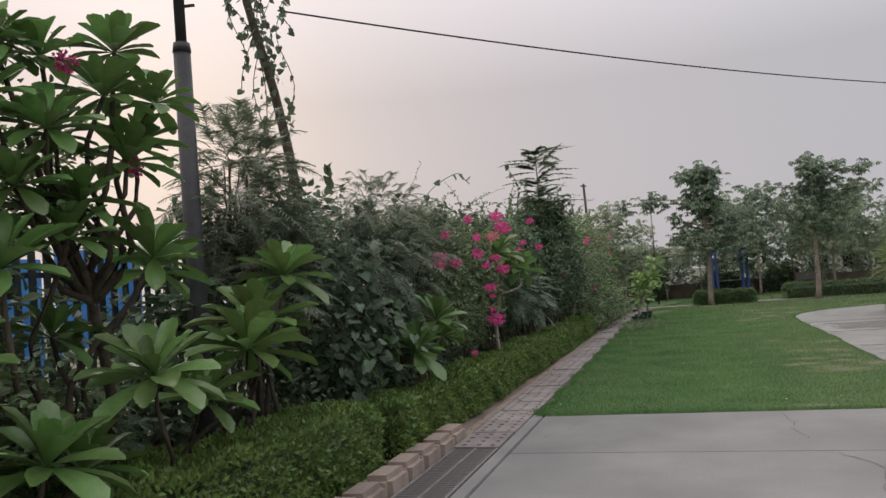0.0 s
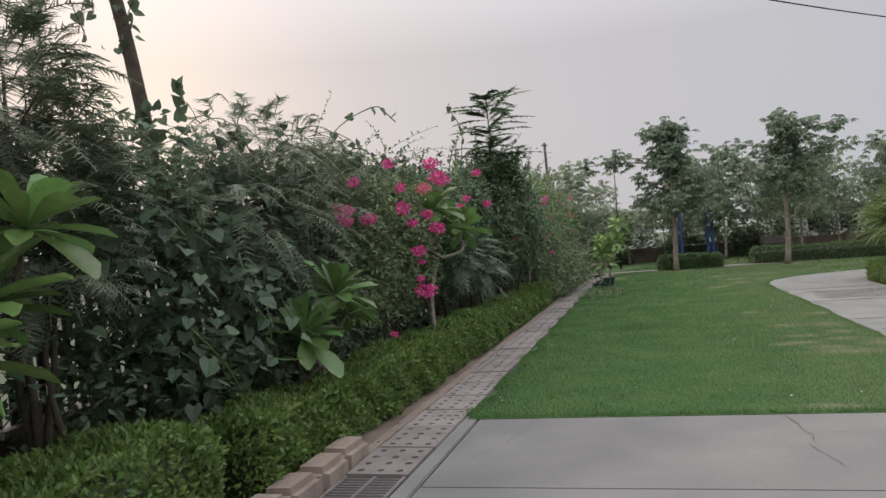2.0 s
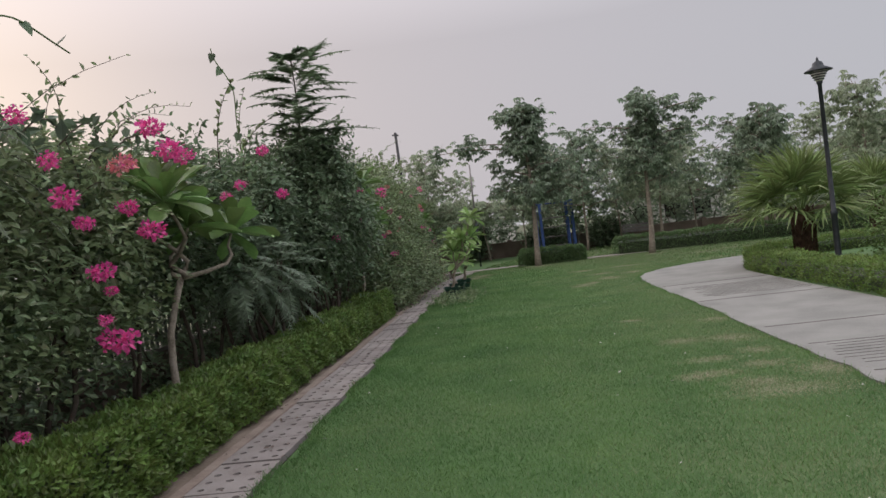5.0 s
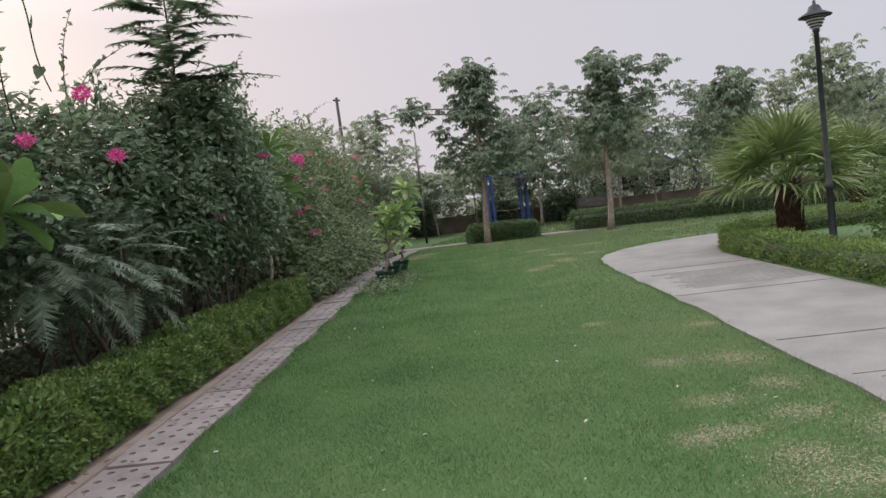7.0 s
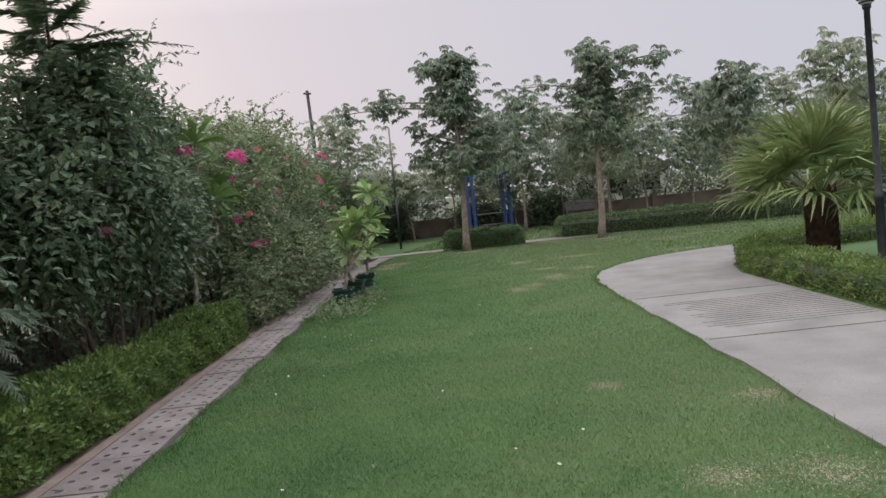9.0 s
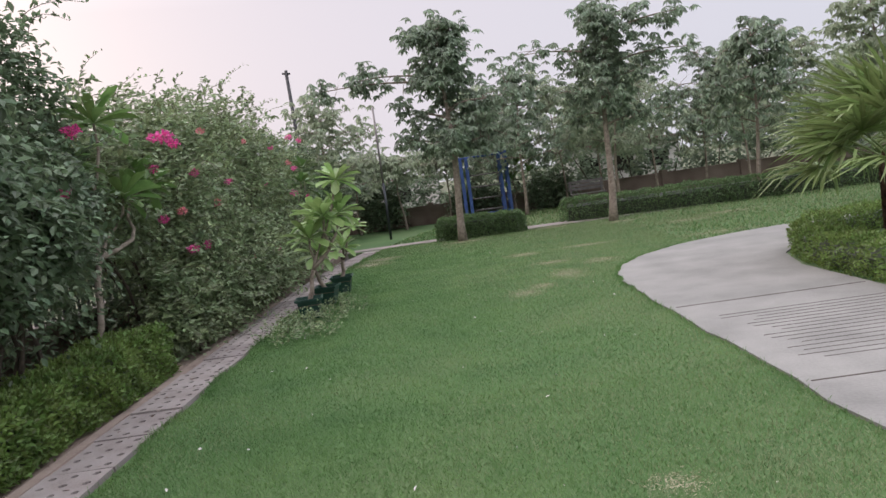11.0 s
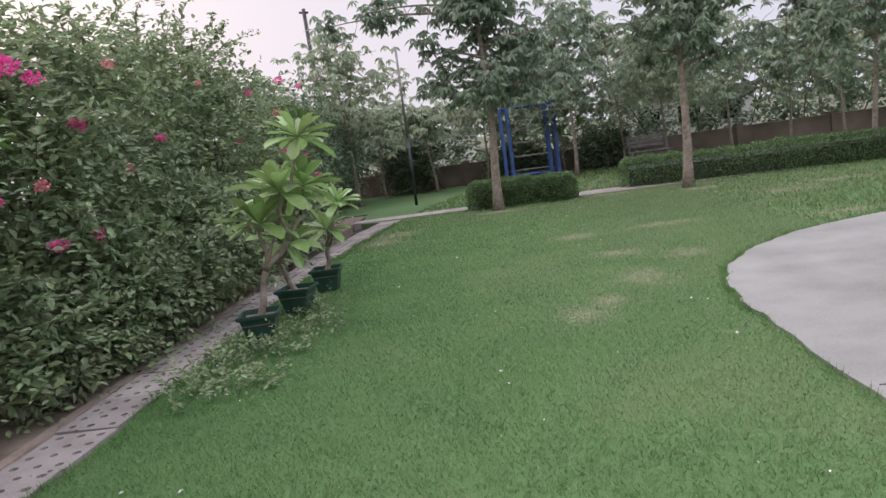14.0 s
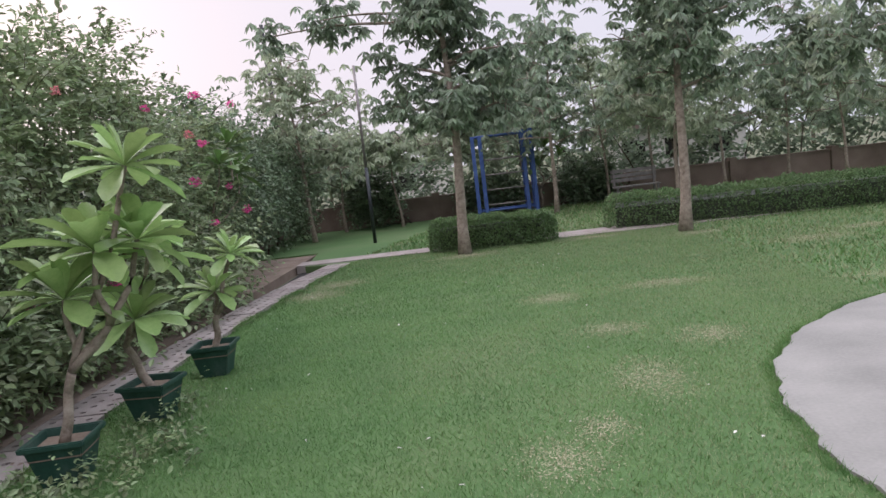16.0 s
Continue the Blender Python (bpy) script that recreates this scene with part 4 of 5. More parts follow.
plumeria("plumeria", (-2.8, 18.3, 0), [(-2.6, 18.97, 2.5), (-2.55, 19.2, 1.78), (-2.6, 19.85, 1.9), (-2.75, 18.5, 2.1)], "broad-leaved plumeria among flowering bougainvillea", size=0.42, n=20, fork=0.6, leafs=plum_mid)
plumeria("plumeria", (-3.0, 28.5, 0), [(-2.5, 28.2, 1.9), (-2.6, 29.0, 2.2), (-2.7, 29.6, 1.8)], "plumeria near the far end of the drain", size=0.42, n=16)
plumeria("plumeria", (3.0, 38.6, 0), [(2.6, 38.4, 1.5), (3.2, 38.3, 1.7), (3.6, 38.5, 1.4), (3.0, 38.2, 1.2)], "plumeria by the boundary wall", size=0.5, n=12)


def pot(th):
    """A square tapered pot with a rim, and its soil."""
    bm = bmesh.new()
    prof = [(0.105, 0.0), (0.155, 0.235), (0.178, 0.235), (0.18, 0.268), (0.158, 0.268), (0.148, 0.22)]
    rings = [[bm.verts.new((sx * a, sy * a, z)) for sx, sy in ((-1, -1), (1, -1), (1, 1), (-1, 1))] for a, z in prof]
    for a, b in zip(rings[:-1], rings[1:]):
        for k in range(4):
            bm.faces.new((a[k], a[(k + 1) % 4], b[(k + 1) % 4], b[k]))
    bm.faces.new(rings[0][::-1])
    bmesh.ops.bevel(bm, geom=bm.edges[:], offset=0.006, segments=2, affect="EDGES")
    pt_ = part("pot", bm, M_POT, th, "square dark green tapered pot")
    part("soil", box_bm([(-0.144, -0.144, 0.17, 0.144, 0.144, 0.225)], 0.005), M_SOIL, pt_)


def potted(at, tips, label, size, n, mids, turn):
    th = thing("potted_plumeria", at, label, "potted plant", "potted plumerias")
    th.rotation_euler[2] = radians(turn)
    inv = Matrix.Rotation(-radians(turn), 3, "Z")
    pot(th)
    st = []
    base = np.array([0, 0, 0.21])
    mm = [np.array(inv @ Vector(m)) for m in mids]
    st.append(tube(np.vstack([bend(base, mm[0], 0, 0.02)]), np.linspace(0.032, 0.026, 7), 8))
    for k, t in enumerate(tips):
        t = np.array(inv @ Vector(t))
        m0 = mm[k % len(mm)]
        if k % len(mm):
            st.append(tube(bend(mm[0], m0, 0, 0.02), np.linspace(0.026, 0.02, 7), 8))
        st.append(tube(bend(m0, t, -0.04, 0.03), np.linspace(0.022, 0.015, 7), 7))
        out = unit(t - m0)
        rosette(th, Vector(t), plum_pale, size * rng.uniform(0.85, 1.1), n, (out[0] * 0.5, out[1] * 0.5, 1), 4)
    for k, q in enumerate(st):
        piece("branch" if k else "trunk", mesh_of("branch", *q, M_BARK, True), th)


potted((-1.36, 21.45, 0), [(0.12, 0.05, 1.02), (0.34, 0.05, 1.27), (0.56, 0.1, 1.72), (0.52, 0.2, 1.3)], "branching plumeria in square green pot", 0.39, 20, [(0.12, 0.0, 0.62), (0.35, 0.05, 0.85)], 8)
potted((-1.3, 22.5, 0), [(0.12, 0.0, 1.15), (0.0, -0.1, 0.72), (-0.05, 0.1, 1.3)], "leaning plumeria in square green pot", 0.37, 18, [(-0.14, 0.0, 0.52)], -6)
potted((-1.22, 23.55, 0), [(0.26, 0.0, 1.0), (0.08, 0.0, 0.7)], "slender plumeria in square green pot", 0.32, 20, [(0.06, 0.02, 0.5)], 3)


# ---- trees ----
def whorl_tree(name, at, height, spread, low, label, mat, ncl, leaf, trunk_r, lean=(0, 0), seed=0, group="lawn trees", lobes=None, tmpl=SLIM):
    """A slim tree: trunk, limbs in tiers, hanging leaf whorls at the twig ends."""
    r = np.random.default_rng(seed)
    th = thing(name, at, label, "tree", group)
    top = np.array([lean[0], lean[1], height * 0.93])
    tr = bend((0, 0, -0.05), top, 0, 0.06, 12)
    flare = np.linspace(1, 0.18, 12)
    flare[0] = 1.35
    piece("trunk", mesh_of("trunk", *tube(tr, trunk_r * flare, 10), M_BARK, True), th)
    limbs, tips = [], []
    nl = 15
    for k in range(nl):
        f = k / (nl - 1)
        z = low + (height * 0.9 - low) * f
        b = np.array([np.interp(z, tr[:, 2], tr[:, 0]), np.interp(z, tr[:, 2], tr[:, 1]), z])
        a = k * 2.4 + r.uniform(-0.4, 0.4)
        ln = spread * (1.0 - 0.74 * f ** 1.2) * r.uniform(0.6, 1.2)
        e = b + np.array([math.cos(a) * ln, math.sin(a) * ln, ln * r.uniform(-0.05, 0.5)])
        L = bend(b, e, 0.08, 0.05, 8)
        limbs.append(tube(L, np.linspace(trunk_r * 0.34, 0.008, 8), 6))
        for q in range(6):
            s0 = L[int(r.integers(2, 8))]
            e2 = s0 + r.normal(size=3) * np.array([0.32, 0.32, 0.22]) * spread * 0.55
            limbs.append(tube(bend(s0, e2, 0.03, 0.02, 5), np.linspace(0.011, 0.004, 5), 4))
            tips += [e2, (s0 + e2) / 2]
        tips.append(e)
    for k, e in enumerate(lobes or ()):
        e = np.array(e, float)
        z = e[2] - 0.25
        b = np.array([np.interp(z, tr[:, 2], tr[:, 0]), np.interp(z, tr[:, 2], tr[:, 1]), z])
        L = bend(b, e, 0.1, 0.06, 8)
        limbs.append(tube(L, np.linspace(trunk_r * 0.34, 0.01, 8), 6))
        for q in range(6):
            s0 = L[2 + q]
            e2 = s0 + r.normal(size=3) * 0.25
            limbs.append(tube(bend(s0, e2, 0.03, 0.02, 5), np.linspace(0.011, 0.004, 5), 4))
            tips += [e2, e2]
        tips += [e] * 2
    tips.append(top)
    tips = np.array(tips)
    C = tips[r.integers(0, len(tips), ncl)] + r.normal(size=(ncl, 3)) * np.array([0.17, 0.17, 0.13]) * spread * 0.8
    C = C[C[:, 2] > low - 0.35]
    nlf = 7
    an = r.uniform(0, 6.28, (len(C), 1)) + np.arange(nlf)[None] * 6.283 / nlf
    D = np.stack([np.cos(an), np.sin(an), -0.75 + r.normal(size=an.shape) * 0.3], 2).reshape(-1, 3)
    P = np.repeat(C, nlf, 0)
    V, F = place_leaves(P, D, np.array([0, 0, 1.0]) + r.normal(size=P.shape) * 0.35, leaf * r.uniform(0.7, 1.25, len(P)), tmpl)
    for k in range(0, len(limbs), 7):
        piece("limb", mesh_of("limb", *join(limbs[k:k + 7]), M_BARK, True), th)
    piece("crown", mesh_of("crown", V, F, mat), th)["kind"] = "stuff"
    return th


WIDE = (np.array([(0, 0, 0), (-0.19, 0.5, 0.03), (0, 1, -0.15), (0.19, 0.5, 0.03)]), SLIM[1])
whorl_tree("tree", (0.86, 30.08, 0), 5.75, 1.3, 2.1, "slim lawn tree with hanging leaf whorls", L_TREE, 1250, 0.18, 0.10, (0.05, 0.1), 3, lobes=[(-2.0, 0.3, 4.2), (-3.0, 0.6, 4.1), (1.7, 0.4, 3.4)], tmpl=WIDE)
whorl_tree("tree", (4.5, 29.75, 0), 5.5, 1.3, 2.3, "slim lawn tree beside long hedge", L_TREE, 1000, 0.18, 0.095, (0.35, 0.2), 8, lobes=[(2.2, 0.3, 3.9), (1.8, -0.6, 4.6), (-1.6, 0.2, 4.2)], tmpl=WIDE)
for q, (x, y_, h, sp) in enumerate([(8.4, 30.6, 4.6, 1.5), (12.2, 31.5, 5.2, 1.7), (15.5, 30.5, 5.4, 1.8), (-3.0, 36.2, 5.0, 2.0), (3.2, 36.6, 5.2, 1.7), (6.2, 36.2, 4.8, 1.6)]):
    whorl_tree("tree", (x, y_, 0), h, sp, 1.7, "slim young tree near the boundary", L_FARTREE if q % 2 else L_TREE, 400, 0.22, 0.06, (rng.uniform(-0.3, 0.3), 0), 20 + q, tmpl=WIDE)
for q in range(15):
    x = -6 + q * 1.75 + rng.uniform(-0.4, 0.4)
    h = rng.uniform(4.0, 4.9) + (0.6 if x > 8 else 0) - (1.7 if x < 1 else 0)
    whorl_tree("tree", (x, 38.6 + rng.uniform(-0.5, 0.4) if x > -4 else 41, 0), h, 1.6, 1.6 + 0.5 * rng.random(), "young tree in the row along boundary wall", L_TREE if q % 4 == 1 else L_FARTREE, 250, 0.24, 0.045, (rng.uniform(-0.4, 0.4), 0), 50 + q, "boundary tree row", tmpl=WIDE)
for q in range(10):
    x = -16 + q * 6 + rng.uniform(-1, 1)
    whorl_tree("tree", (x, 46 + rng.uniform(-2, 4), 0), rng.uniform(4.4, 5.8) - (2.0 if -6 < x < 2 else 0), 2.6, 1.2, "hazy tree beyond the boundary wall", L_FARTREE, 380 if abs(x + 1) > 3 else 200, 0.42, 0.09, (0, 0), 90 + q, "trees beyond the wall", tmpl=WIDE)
shrub("shrub", [(4.4, 38.9, 0.7, 0.9, 0.5, 0.7), (-1.8, 38.9, 0.9, 0.9, 0.4, 0.8), (1.6, 39.0, 0.7, 1.0, 0.4, 0.6)], 9000, 0.14, L_DARK, "dark shrubs against the boundary wall", group="wall shrubs")

shrub("thicket", [(-8 + 2.2 * q, 41.2 + 0.5 * (q % 2), 1.2 + 0.3 * (q % 3), 1.5, 0.8, 1.3 + 0.3 * (q % 3)) for q in range(16)], 19000, 0.22, L_TREE, "leafy thicket behind the boundary wall", stems=8, group="wall shrubs", nshoot=60, shoot=0.9)
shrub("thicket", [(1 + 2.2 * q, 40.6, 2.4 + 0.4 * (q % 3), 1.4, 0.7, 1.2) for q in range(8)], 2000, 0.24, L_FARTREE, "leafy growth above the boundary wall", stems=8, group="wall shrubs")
# ---- palm bed ----
sheet("palm_bed", [(4.9, 9.5), (14, 9.5), (14, 22.5), (6.9, 22.4), (5.9, 21.9), (5.2, 21.1), (4.95, 20.0)], 0.03, M_LAWN, "grassy bed inside clipped hedge", "bed", 0.1)


def fan_leaf(seed):
    r = np.random.default_rng(seed)
    ch = [tube(np.array([(0, 0, 0), (0, 0.35, 0.0), (0, 0.7, -0.03)]), (0.014, 0.011, 0.008), 5)]
    ns = 26
    for i in range(ns):
        a = (i / (ns - 1) - 0.5) * radians(215)
        ln = 0.75 * (1 - 0.25 * abs(i / (ns - 1) - 0.5) * 2) * r.uniform(0.88, 1.05)
        d = np.array([math.sin(a), math.cos(a), 0.1 * r.normal()])
        s_ = np.array([math.cos(a), -math.sin(a), 0])
        c = np.array([0, 0.68, -0.03])
        V, t = [], [(0, 0.006), (0.45, 0.028), (0.75, 0.018), (1.0, 0.002)]
        for f, w in t:
            p = c + d * ln * f + np.array([0, 0, -0.34 * f ** 3 * ln * r.uniform(0.6, 1.5)])
            V += [p - s_ * w, p + np.array([0, 0, -w * 0.5]), p + s_ * w]
        F = []
        for k in range(3):
            for q in range(2):
                g = 3 * k + q
                F += [(g, g + 1, g + 4), (g, g + 4, g + 3)]
        ch.append((np.array(V), np.array(F)))
    return mesh_of("fan_leaf", *join(ch), L_PALM)


fans = [fan_leaf(q) for q in range(4)]


def fan_palm(at, trunk_h, scale, n, label):
    th = thing("fan_palm", at, label, "palm", "fan palms")
    bm = bmesh.new()
    rings = []
    for i in range(9):
        z = trunk_h * i / 8
        rad = 0.155 * scale * (1.15 - 0.25 * i / 8)
        rings.append([bm.verts.new((rad * math.cos(k * math.pi / 6), rad * math.sin(k * math.pi / 6), z)) for k in range(12)])
    for a, b in zip(rings[:-1], rings[1:]):
        for k in range(12):
            bm.faces.new((a[k], a[(k + 1) % 12], b[(k + 1) % 12], b[k]))
    part("trunk", bm, M_PALM, th, "dark fibrous trunk", smooth=True)
    P, D, N = [], [], []
    for i in range(150):
        a, z = i * 2.4, trunk_h * (i / 150)
        P.append((0.14 * scale * math.cos(a), 0.14 * scale * math.sin(a), z))
        D.append((0.55 * math.cos(a), 0.55 * math.sin(a), 1))
        N.append((math.cos(a), math.sin(a), 0.2))
    piece("boot_fibre", mesh_of("boot_fibre", *place_leaves(np.array(P), np.array(D), np.array(N), 0.16 * scale, OVAL), M_PALM), th)["kind"] = "stuff"
    for i in range(n):
        el = 84 - 84 * (i / n) + rng.uniform(-8, 8)
        m = Matrix.Translation((0, 0, trunk_h - 0.06)) @ pose(0, 0, 0, 0, 0, i * 137.5) @ pose(0, 0, 0, el, rng.uniform(-20, 20), 0)
        ob = piece("fan_leaf", fans[i % 4], th, "", m)
        ob.scale = (scale, scale, scale)


fan_palm((5.62, 20.2, 0.03), 1.0, 1.1, 26, "fan palm with bushy crown in hedged bed")
fan_palm((9.2, 24.9, 0), 1.0, 0.95, 22, "fan palm behind the hedged bed")
shrub("shrub", [(6.45, 18.3, 0.6, 0.6, 0.7, 0.65), (7.2, 18.9, 0.7, 0.8, 0.8, 0.75), (8.6, 17.6, 0.8, 1.1, 1.0, 0.9)], 11000, 0.085, L_BRIGHT, "fresh green leafy shrub in palm bed", nshoot=30, shoot=0.35, group="bed shrubs")
shrub("shrub", [(9.5, 15.0, 0.8, 1.2, 1.4, 0.9), (11, 19.5, 1.2, 1.4, 1.2, 1.3)], 9000, 0.1, L_BOUG, "leafy shrub in the palm bed", nshoot=20, group="bed shrubs")


# ---- poles, lamp, wires ----
def lamp_post(at, h):
    th = thing("street_lamp", at, "black garden lamp post with conical hood", "lamp", "")
    def ring(prof, mat, name, sides=14, label=""):
        bm = bmesh.new()
        rr = [[bm.verts.new((a * math.cos(2 * math.pi * k / sides), a * math.sin(2 * math.pi * k / sides), z)) for k in range(sides)] for a, z in prof]
        for a, b in zip(rr[:-1], rr[1:]):
            for k in range(sides):
                bm.faces.new((a[k], a[(k + 1) % sides], b[(k + 1) % sides], b[k]))
        bm.faces.new(rr[0][::-1])
        bm.faces.new(rr[-1])
        return part(name, bm, mat, th, label, smooth=True)
    ring([(0.09, 0), (0.09, 0.05), (0.055, 0.12), (0.05, 0.9), (0.058, 0.92), (0.058, 0.98), (0.042, 1.0), (0.034, h - 0.42), (0.05, h - 0.40), (0.05, h - 0.36)], M_LAMP, "post")
    ring([(0.055, h - 0.36), (0.14, h - 0.19)], M_PALE, "diffuser", 14, "pale translucent bowl")
    for q in range(4):
        ring([(0.075 + q * 0.02, h - 0.34 + q * 0.04), (0.085 + q * 0.02, h - 0.335 + q * 0.04), (0.085 + q * 0.02, h - 0.325 + q * 0.04)], M_LAMP, "louvre")
    ring([(0.225, h - 0.19), (0.225, h - 0.175), (0.10, h - 0.11), (0.075, h - 0.04), (0.025, h - 0.01), (0.02, h + 0.03), (0.0, h + 0.06)], M_LAMP, "hood")


lamp_post((5.57, 18.69, 0.03), 3.58)

up_ = thing("utility_pole", (-3.4, 4.63, 0), "dark metal utility pole with stepped sleeve", "pole")
piece("pole", mesh_of("pole", *tube(np.array([(0, 0, -0.1), (0, 0, 1.5), (0, 0, 3.42)]), (0.075, 0.07, 0.062), 12), M_POLE, True), up_)
piece("collar", mesh_of("collar", *tube(np.array([(0, 0, 3.40), (0, 0, 3.47)]), (0.068, 0.06), 12), M_POLE, True), up_)
piece("upper_pole", mesh_of("upper_pole", *tube(np.array([(0, 0, 3.46), (0, 0, 6.4)]), (0.04, 0.038), 12), M_POLE, True), up_)
piece("bracket", mesh_of("bracket", *tube(np.array([(0.0, 0, 3.75), (0.1, 0.05, 3.76)]), (0.012, 0.012), 6), M_POLE, True), up_)

vt = thing("vine_clad_tree", (-4.0, 7.2, 0), "bare leaning trunk hung with vine strands", "tree")
tp = np.array([(0.2, 0.3, 0), (0.08, 0.2, 1.5), (0, 0.1, 2.8), (-0.12, 0.0, 3.8), (-0.25, -0.15, 4.6), (-0.5, -0.3, 6.0)])
piece("trunk", mesh_of("trunk", *tube(np.array(smooth_line(tp, 3)), np.linspace(0.07, 0.04, 16), 8), M_BARKD, True), vt)
lv, tw = [], []
for q in range(10):
    z0 = 4.6 + 0.9 * rng.random()
    x0 = rng.uniform(-0.7, 0.25)
    ln = rng.uniform(0.6, 1.9)
    P = bend((x0, -0.1 + rng.uniform(-0.9, 0.3), z0), (x0 + rng.uniform(-0.25, 0.2), rng.uniform(-0.8, 0.2), z0 - ln), 0, 0.12, 14)
    tw.append(tube(P, 0.005, 4))
    lv.append(place_leaves(P, rng.normal(size=P.shape) * 0.5 + np.array([0, 0, -1]), rng.normal(size=P.shape), 0.09 * rng.uniform(0.6, 1.2, len(P)), HEART))
P = np.array(smooth_line(tp, 12))[30:]
P = np.repeat(P, 4, 0) + rng.normal(size=(len(P) * 4, 3)) * 0.1
lv.append(place_leaves(P, rng.normal(size=P.shape) + np.array([0, 0, -1]), rng.normal(size=P.shape), 0.085, HEART))
piece("vine_leaves", mesh_of("vine_leaves", *join(lv), L_HEART), vt)["kind"] = "stuff"
for q in tw:
    piece("vine_strand", mesh_of("vine_strand", *q, M_BARKD, True), vt)


def wire(a, b, sag, r=0.006):
    th = piece("overhead_wire", mesh_of("overhead_wire", *tube(bend(a, b, -sag, 0, 30), r, 5), M_LAMP, True))
    tagged(th, "thin black sagging overhead wire", "wire", "overhead wires")


wire((-3.95, 7.1, 4.66), (12, 25, 5.6), 0.42, 0.011)
for z in (2.95, 3.35, 3.7):
    wire((-30, 26, z + 2.4), (-12, 60, z + 2.6), 0.4, 0.014)

tp_ = thing("thin_pole", (-1.2, 34.1, 0), "thin pole, black below and grey above", "pole")
piece("lower_pole", mesh_of("lower_pole", *tube(np.array([(0, 0, -0.05), (0.01, 0, 1.7)]), (0.04, 0.04), 10), M_LAMP, True), tp_, "black painted lower pole")
piece("upper_pole", mesh_of("upper_pole", *tube(np.array([(0.01, 0, 1.68), (0.02, 0, 3.95)]), (0.032, 0.03), 10), M_IRON, True), tp_)
fp = thing("utility_pole", (-4.7, 41.0, -0.16), "distant bare utility pole", "pole")
piece("pole", mesh_of("pole", *tube(np.array([(0, 0, 0), (-0.12, 0, 6.7)]), (0.085, 0.065), 10), M_POLE, True), fp)
piece("cross_arm", mesh_of("cross_arm", *tube(np.array([(-0.28, 0, 6.6), (0.03, 0, 6.56)]), (0.04, 0.04), 6), M_POLE, True), fp)

# ---- climbing frame ----
cf = thing("climbing_frame", (2.0, 37.7, 0), "blue painted steel climbing frame with rungs", "climbing frame")
for x in (-0.75, -0.55, 0.58, 0.8):
    for y_ in (-0.25, 0.35):
        part("post", box_bm([(x - 0.05, y_ - 0.05, -0.02, x + 0.05, y_ + 0.05, 2.2 + (0.06 if x > 0 else 0))], 0.01), M_BLUEF, cf)
for z in (0.35, 0.75, 1.15, 1.55):
    piece("rung", mesh_of("rung", *tube(np.array([(-0.55, -0.25, z), (0.58, -0.25, z)]), (0.022, 0.022), 8), M_IRON, True), cf, "grey steel rung")
for z in (0.2, 2.18):
    for y_ in (-0.25, 0.35):
        piece("rail", mesh_of("rail", *tube(np.array([(-0.8, y_, z), (0.85, y_, z)]), (0.028, 0.028), 8), M_BLUEF, True), cf)
for x in (0.8, -0.75):
    for z in (0.4, 0.8, 1.2, 1.6, 2.0):
        piece("side_rung", mesh_of("side_rung", *tube(np.array([(x, -0.25, z), (x, 0.35, z)]), (0.02, 0.02), 8), M_BLUEF, True), cf)

# ---- bench ----
bench = thing("garden_bench", (5.4, 37.2, 0), "pale slatted garden bench by the wall", "bench")
for k in range(4):
    part("seat_slat", box_bm([(-0.6, -0.2 + k * 0.11, 0.42, 0.6, -0.11 + k * 0.11, 0.45)], 0.005), M_IRON, bench)
for k in range(3):
    part("back_slat", box_bm([(-0.6, 0.27, 0.55 + k * 0.12, 0.6, 0.3, 0.64 + k * 0.12)], 0.005), M_IRON, bench)
for x in (-0.55, 0.5):
    part("leg", box_bm([(x, -0.2, -0.01, x + 0.05, -0.14, 0.42)], 0.005), M_IRON, bench)
    part("leg", box_bm([(x, 0.22, -0.01, x + 0.05, 0.268, 0.9)], 0.005), M_IRON, bench)

# ---- loose tendrils ----
vine = bpy.data.objects["heart_leaf_vine"]
vo = np.array(vine.location)
for a, e, sg in (((-2.85, 6.4, 1.5), (-2.6, 7.0, 0.75), -0.2), ((-2.8, 7.1, 1.4), (-2.55, 7.5, 0.9), -0.3), ((-3.0, 8.6, 2.5), (-2.8, 10.2, 2.95), 0.25), ((-2.75, 5.9, 1.1), (-2.6, 7.4, 0.45), -0.25), ((-2.75, 13.3, 2.6), (-2.8, 12.8, 3.6), 0.1)):
    P = bend(np.array(a) - vo, np.array(e) - vo, sg, 0.1, 16)
    piece("tendril", mesh_of("tendril", *tube(P, 0.006, 5), L_BRIGHT, True), vine, "pale green curling tendril")
    Q = P[2::3]
    piece("tendril_leaves", mesh_of("tendril_leaves", *place_leaves(Q, rng.normal(size=Q.shape) + np.array([0.3, 0, -0.8]), rng.normal(size=Q.shape) + np.array([1, 0, 0.4]), 0.1, HEART), L_HEART), vine)["kind"] = "stuff"

# ---- lawn details ----
def spill(name, lobes, n, size, mat, label):
    V, F = foliage(lobes, n, size, OVAL, 0.1, 0.6, 0.3)
    tagged(piece(name, mesh_of(name, V, F, mat)), label, "plant", "weeds in the lawn", "stuff")


spill("weeds", [(-1.4, 20.3, 0.06, 0.35, 0.6, 0.16), (-1.25, 20.95, 0.06, 0.45, 0.4, 0.13), (-1.0, 20.2, 0.03, 0.25, 0.4, 0.12), (-0.95, 21.6, 0.03, 0.35, 0.5, 0.12), (-1.1, 22.4, 0.03, 0.25, 0.4, 0.1)], 3000, 0.05, L_BOUG, "low leafy weeds round the pots")


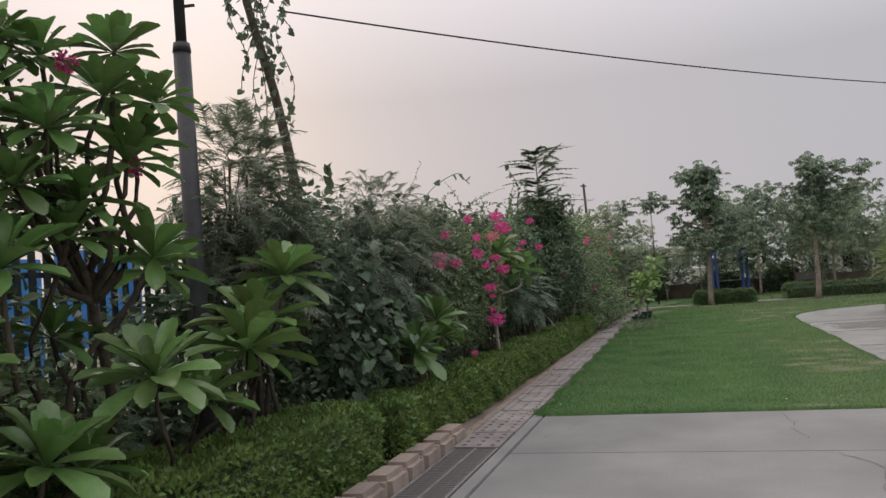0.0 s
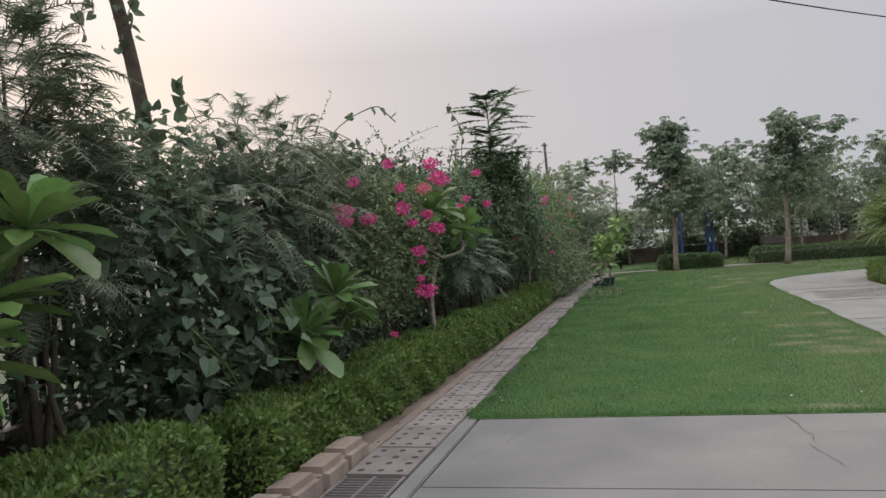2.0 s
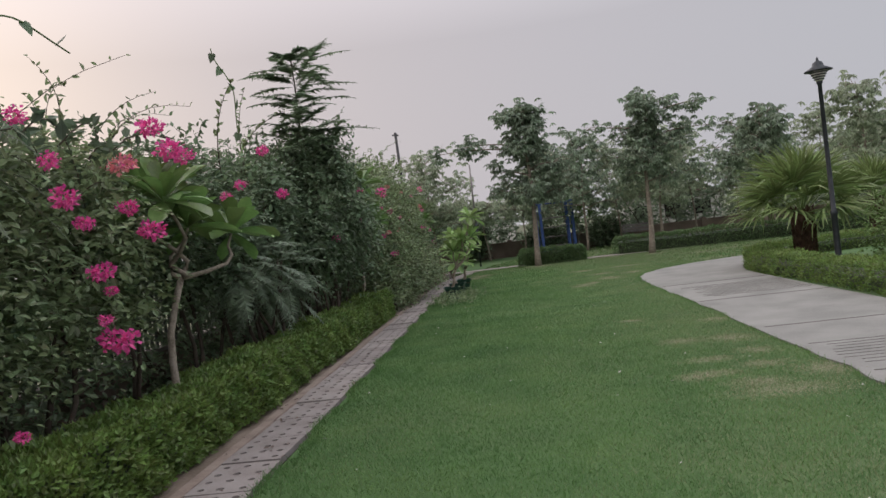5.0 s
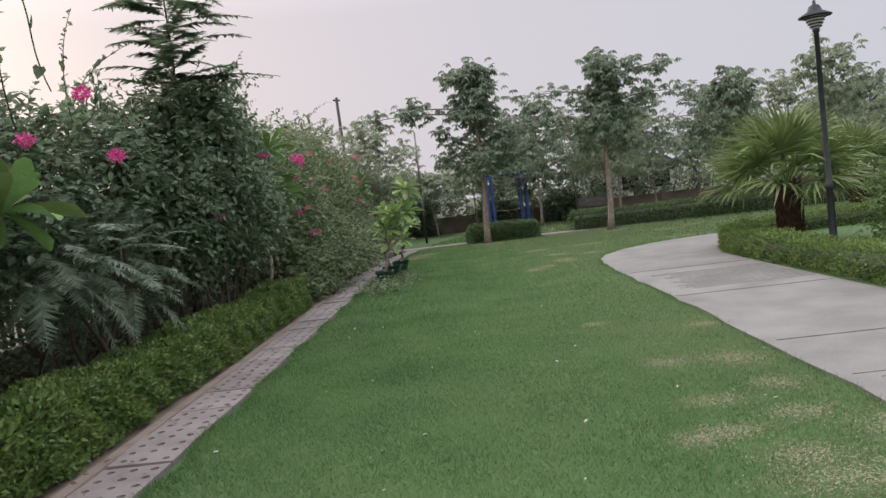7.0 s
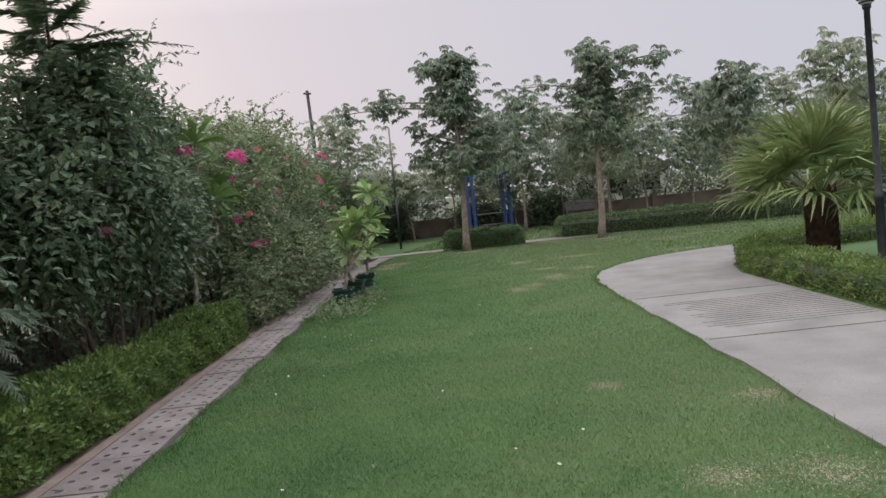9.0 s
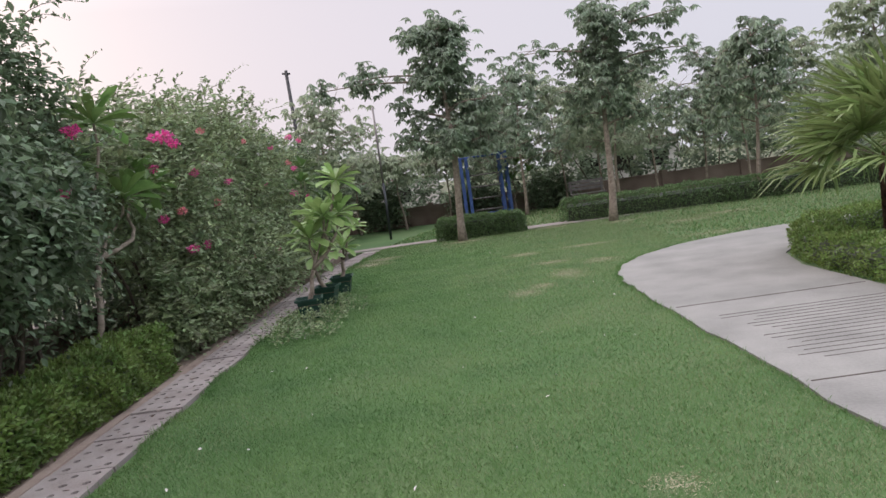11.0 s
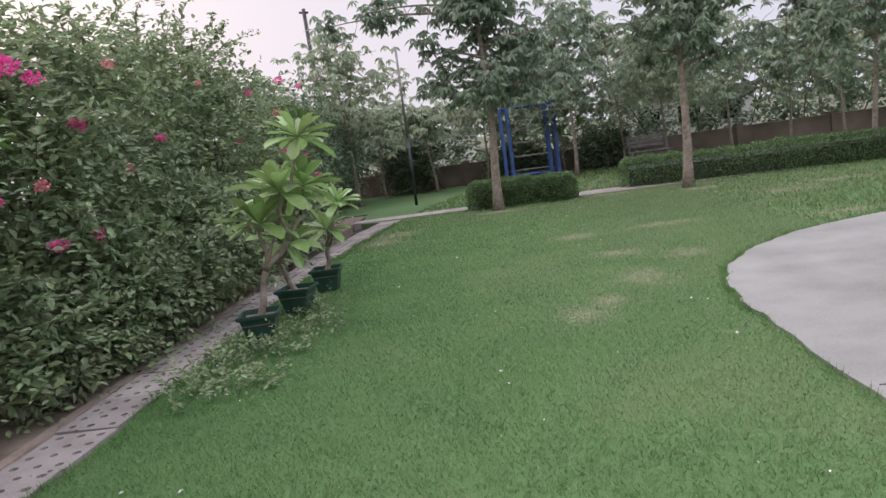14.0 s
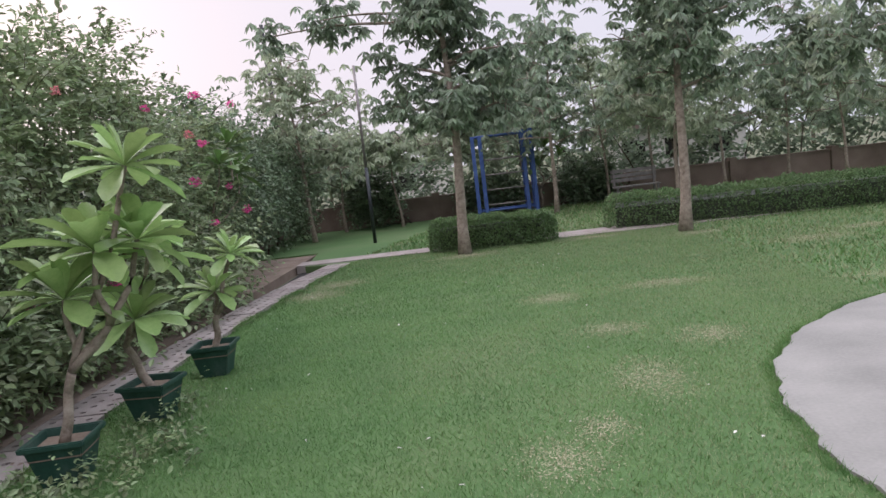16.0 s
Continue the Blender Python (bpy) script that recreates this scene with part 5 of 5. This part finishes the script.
PATCHES = [(1.68, 12.27, 0.16, 0.1), (1.56, 11.69, 0.16, 0.09), (1.76, 11.25, 0.16, 0.12), (1.64, 13.35, 0.16, 0.12), (2.16, 12.5, 0.12, 0.12), (1.35, 11.6, 0.1, 0.1), (2.02, 11.9, 0.15, 0.1), (2.35, 14.6, 0.14, 0.12), (2.13, 13.26, 0.16, 0.16), (1.43, 15.2, 0.1, 0.08), (2.4, 11.5, 0.2, 0.2), (1.89, 10.95, 0.3, 0.15), (1.16, 8.38, 0.2, 0.06), (1.66, 21.4, 0.12, 0.14), (2.77, 23.1, 0.18, 0.2), (-0.96, 28.0, 0.25, 0.25), (5.13, 24.6, 0.4, 0.15), (2.1, 22.2, 0.16, 0.3), (5.5, 27.4, 0.45, 0.25), (1.8, 25.2, 0.2, 0.2), (0.9, 29.7, 0.35, 0.2), (-1.1, 27.2, 0.25, 0.3), (4.6, 29.3, 0.3, 0.2), (3.1, 30.3, 0.4, 0.15), (2.1, 23.6, 0.2, 0.15), (1.4, 21.0, 0.15, 0.2), (3.0, 25.4, 0.35, 0.15), (6.6, 28.0, 0.5, 0.2)]


def grass(n, x0, x1, y0, y1, h, w, dry):
    x, y_ = rng.uniform(x0, x1, n), rng.uniform(y0, y1, n)
    keep = np.ones(n, bool)
    ex, ey = np.array([p[0] for p in sl]), np.array([p[1] for p in sl])
    m_ = (ex < 6.0) & (ey < 24.24)
    xl = np.interp(y_, ey[m_], ex[m_])
    keep &= ~((x > xl + 0.02) & (y_ < 24.28))
    dr = np.where(y_ < 24, -1.74, -1.74 + 0.62 * ((y_ - 24) / 7) ** 2)
    keep &= x > dr + 0.06 * np.sin(y_ * 4.3) + 0.04 * np.sin(y_ * 11) 
    for px, py, a, b in PATCHES:
        keep &= (((x - px) / a) ** 2 + ((y_ - py) / b) ** 2 > 0.8) | (rng.random(n) < 0.45)
    thin = np.sin(x * 1.7 + 1) * np.sin(y_ * 1.1 + x) + 0.6 * np.sin(y_ * 2.9 - x * 2.3)
    isdry = rng.random(n) < np.clip(0.05 + 0.08 * thin + 0.17 * np.clip(x - 0.3 + 0.4 * np.sin(y_ * 0.9), 0, 2.4) + 0.25 * np.clip((y_ - 26) / 4, 0, 1), 0.01, 0.55)
    near = np.zeros(n, bool)
    for px, py, a, b in PATCHES:
        near |= ((x - px) / (a * 2)) ** 2 + ((y_ - py) / (b * 2)) ** 2 < rng.random(n)
    isdry |= near & (rng.random(n) < 0.75)
    keep &= isdry == dry
    P = np.stack([x, y_, np.full(n, 0.0)], 1)[keep]
    m = len(P)
    D = rng.normal(size=(m, 3)) * np.array([0.8, 0.8, 0.2]) + np.array([0, 0, 0.55])
    D[:, 2] = np.abs(D[:, 2])
    return place_leaves(P, D, rng.normal(size=(m, 3)) * 0.3 + np.array([0, 0, 1.0]), h * rng.uniform(0.5, 1.35, m), (np.array([(-w, 0, 0), (w, 0, 0), (0, 1, 0.25)]), np.array([(0, 1, 2)])))


for dry, mat, nm in ((False, L_GRASS, "grass"), (True, L_GRASSD, "dry_grass")):
    ch = [grass(480000, -1.8, 2.6, 8.22, 17, 0.026, 0.075, dry), grass(440000, -1.8, 4.5, 17, 25.5, 0.026, 0.085, dry), grass(150000, -1.8, 4.5, 25.5, 31, 0.03, 0.11, dry), grass(60000, 4.5, 16, 23.5, 31, 0.06, 0.15, dry), grass(50000, -4, 10, 31.7, 39, 0.07, 0.2, dry)]
    tagged(piece(nm, mesh_of(nm, *join(ch), mat)), "short mown green lawn grass" if not dry else "straw-coloured dry lawn grass", "grass", "", "stuff")
# ragged tall tufts where the lawn meets drain and forecourt
n = 9000
yy = rng.uniform(8.25, 30, n)
xx = np.where(yy < 24, -1.72, -1.72 + 0.62 * ((yy - 24) / 7) ** 2) + np.abs(rng.normal(size=n)) * 0.06 + 0.05 * np.sin(yy * 4.3)
x2 = rng.uniform(-1.7, 12, 7000)
P = np.concatenate([np.stack([xx, yy, np.zeros(n)], 1), np.stack([x2, 8.21 + np.abs(rng.normal(size=7000)) * 0.03, np.zeros(7000)], 1)])
pe = np.array([p for p in sl if p[0] < 9])
pi = rng.integers(0, len(pe) - 1, 5000)
pt = rng.random((5000, 1))
pp = pe[pi] * (1 - pt) + pe[pi + 1] * pt
P = np.concatenate([P, np.stack([pp[:, 0] - np.abs(rng.normal(size=5000)) * 0.03 - 0.005, pp[:, 1] + np.abs(rng.normal(size=5000)) * 0.02 * (pp[:, 1] > 22), np.zeros(5000)], 1)])
D = rng.normal(size=P.shape) * 0.6 + np.array([-0.2, 0, 0.8])
D[:, 2] = np.abs(D[:, 2])
tagged(piece("edge_grass", mesh_of("edge_grass", *place_leaves(P, D, rng.normal(size=P.shape), 0.055 * rng.uniform(0.4, 1.3, len(P)), (np.array([(-0.05, 0, 0), (0.05, 0, 0), (0, 1, 0.35)]), np.array([(0, 1, 2)]))), L_GRASS)), "longer ragged grass along the lawn edge", "grass", "", "stuff")
# bleached straw where the lawn is worn
cl = []
for px, py, a, b in PATCHES:
    m = int(1500 * a * b / 0.05) + 120
    Q = np.stack([px + rng.normal(size=m) * a * 0.75, py + rng.normal(size=m) * b * 0.75, np.full(m, 0.012)], 1)
    cl.append(place_leaves(Q, rng.normal(size=Q.shape) * np.array([1, 1, 0.25]), np.array([0, 0, 1.0]) + rng.normal(size=Q.shape) * 0.4, 0.02 * rng.uniform(0.4, 1.2, m), SLIM))
tagged(piece("straw", mesh_of("straw", *join(cl), M_DRY)), "pale dry straw in worn lawn patches", "grass", "", "stuff")
# fallen leaves and petals
P = np.stack([rng.uniform(-1.6, 2.4, 140), rng.uniform(8.4, 29, 140), np.full(140, 0.022)], 1)
tagged(piece("fallen_petals", mesh_of("fallen_petals", *place_leaves(P, rng.normal(size=P.shape) * np.array([1, 1, 0.2]), np.array([0, 0, 1.0]) + rng.normal(size=P.shape) * 0.3, 0.035 * rng.uniform(0.3, 1.1, 140), OVAL), M_PALE)), "scattered pale fallen petals on the lawn", "petals", "", "stuff")
P = np.stack([rng.uniform(-2.3, -1.7, 150), rng.uniform(6.8, 29, 150), np.full(150, 0.03)], 1)
tagged(piece("fallen_leaves", mesh_of("fallen_leaves", *place_leaves(P, rng.normal(size=P.shape) * np.array([1, 1, 0.1]), np.array([0, 0, 1.0]) + rng.normal(size=P.shape) * 0.3, 0.05 * rng.uniform(0.4, 1.1, 150), OVAL), M_WALL)), "dry brown fallen leaves along the drain", "leaves", "", "stuff")
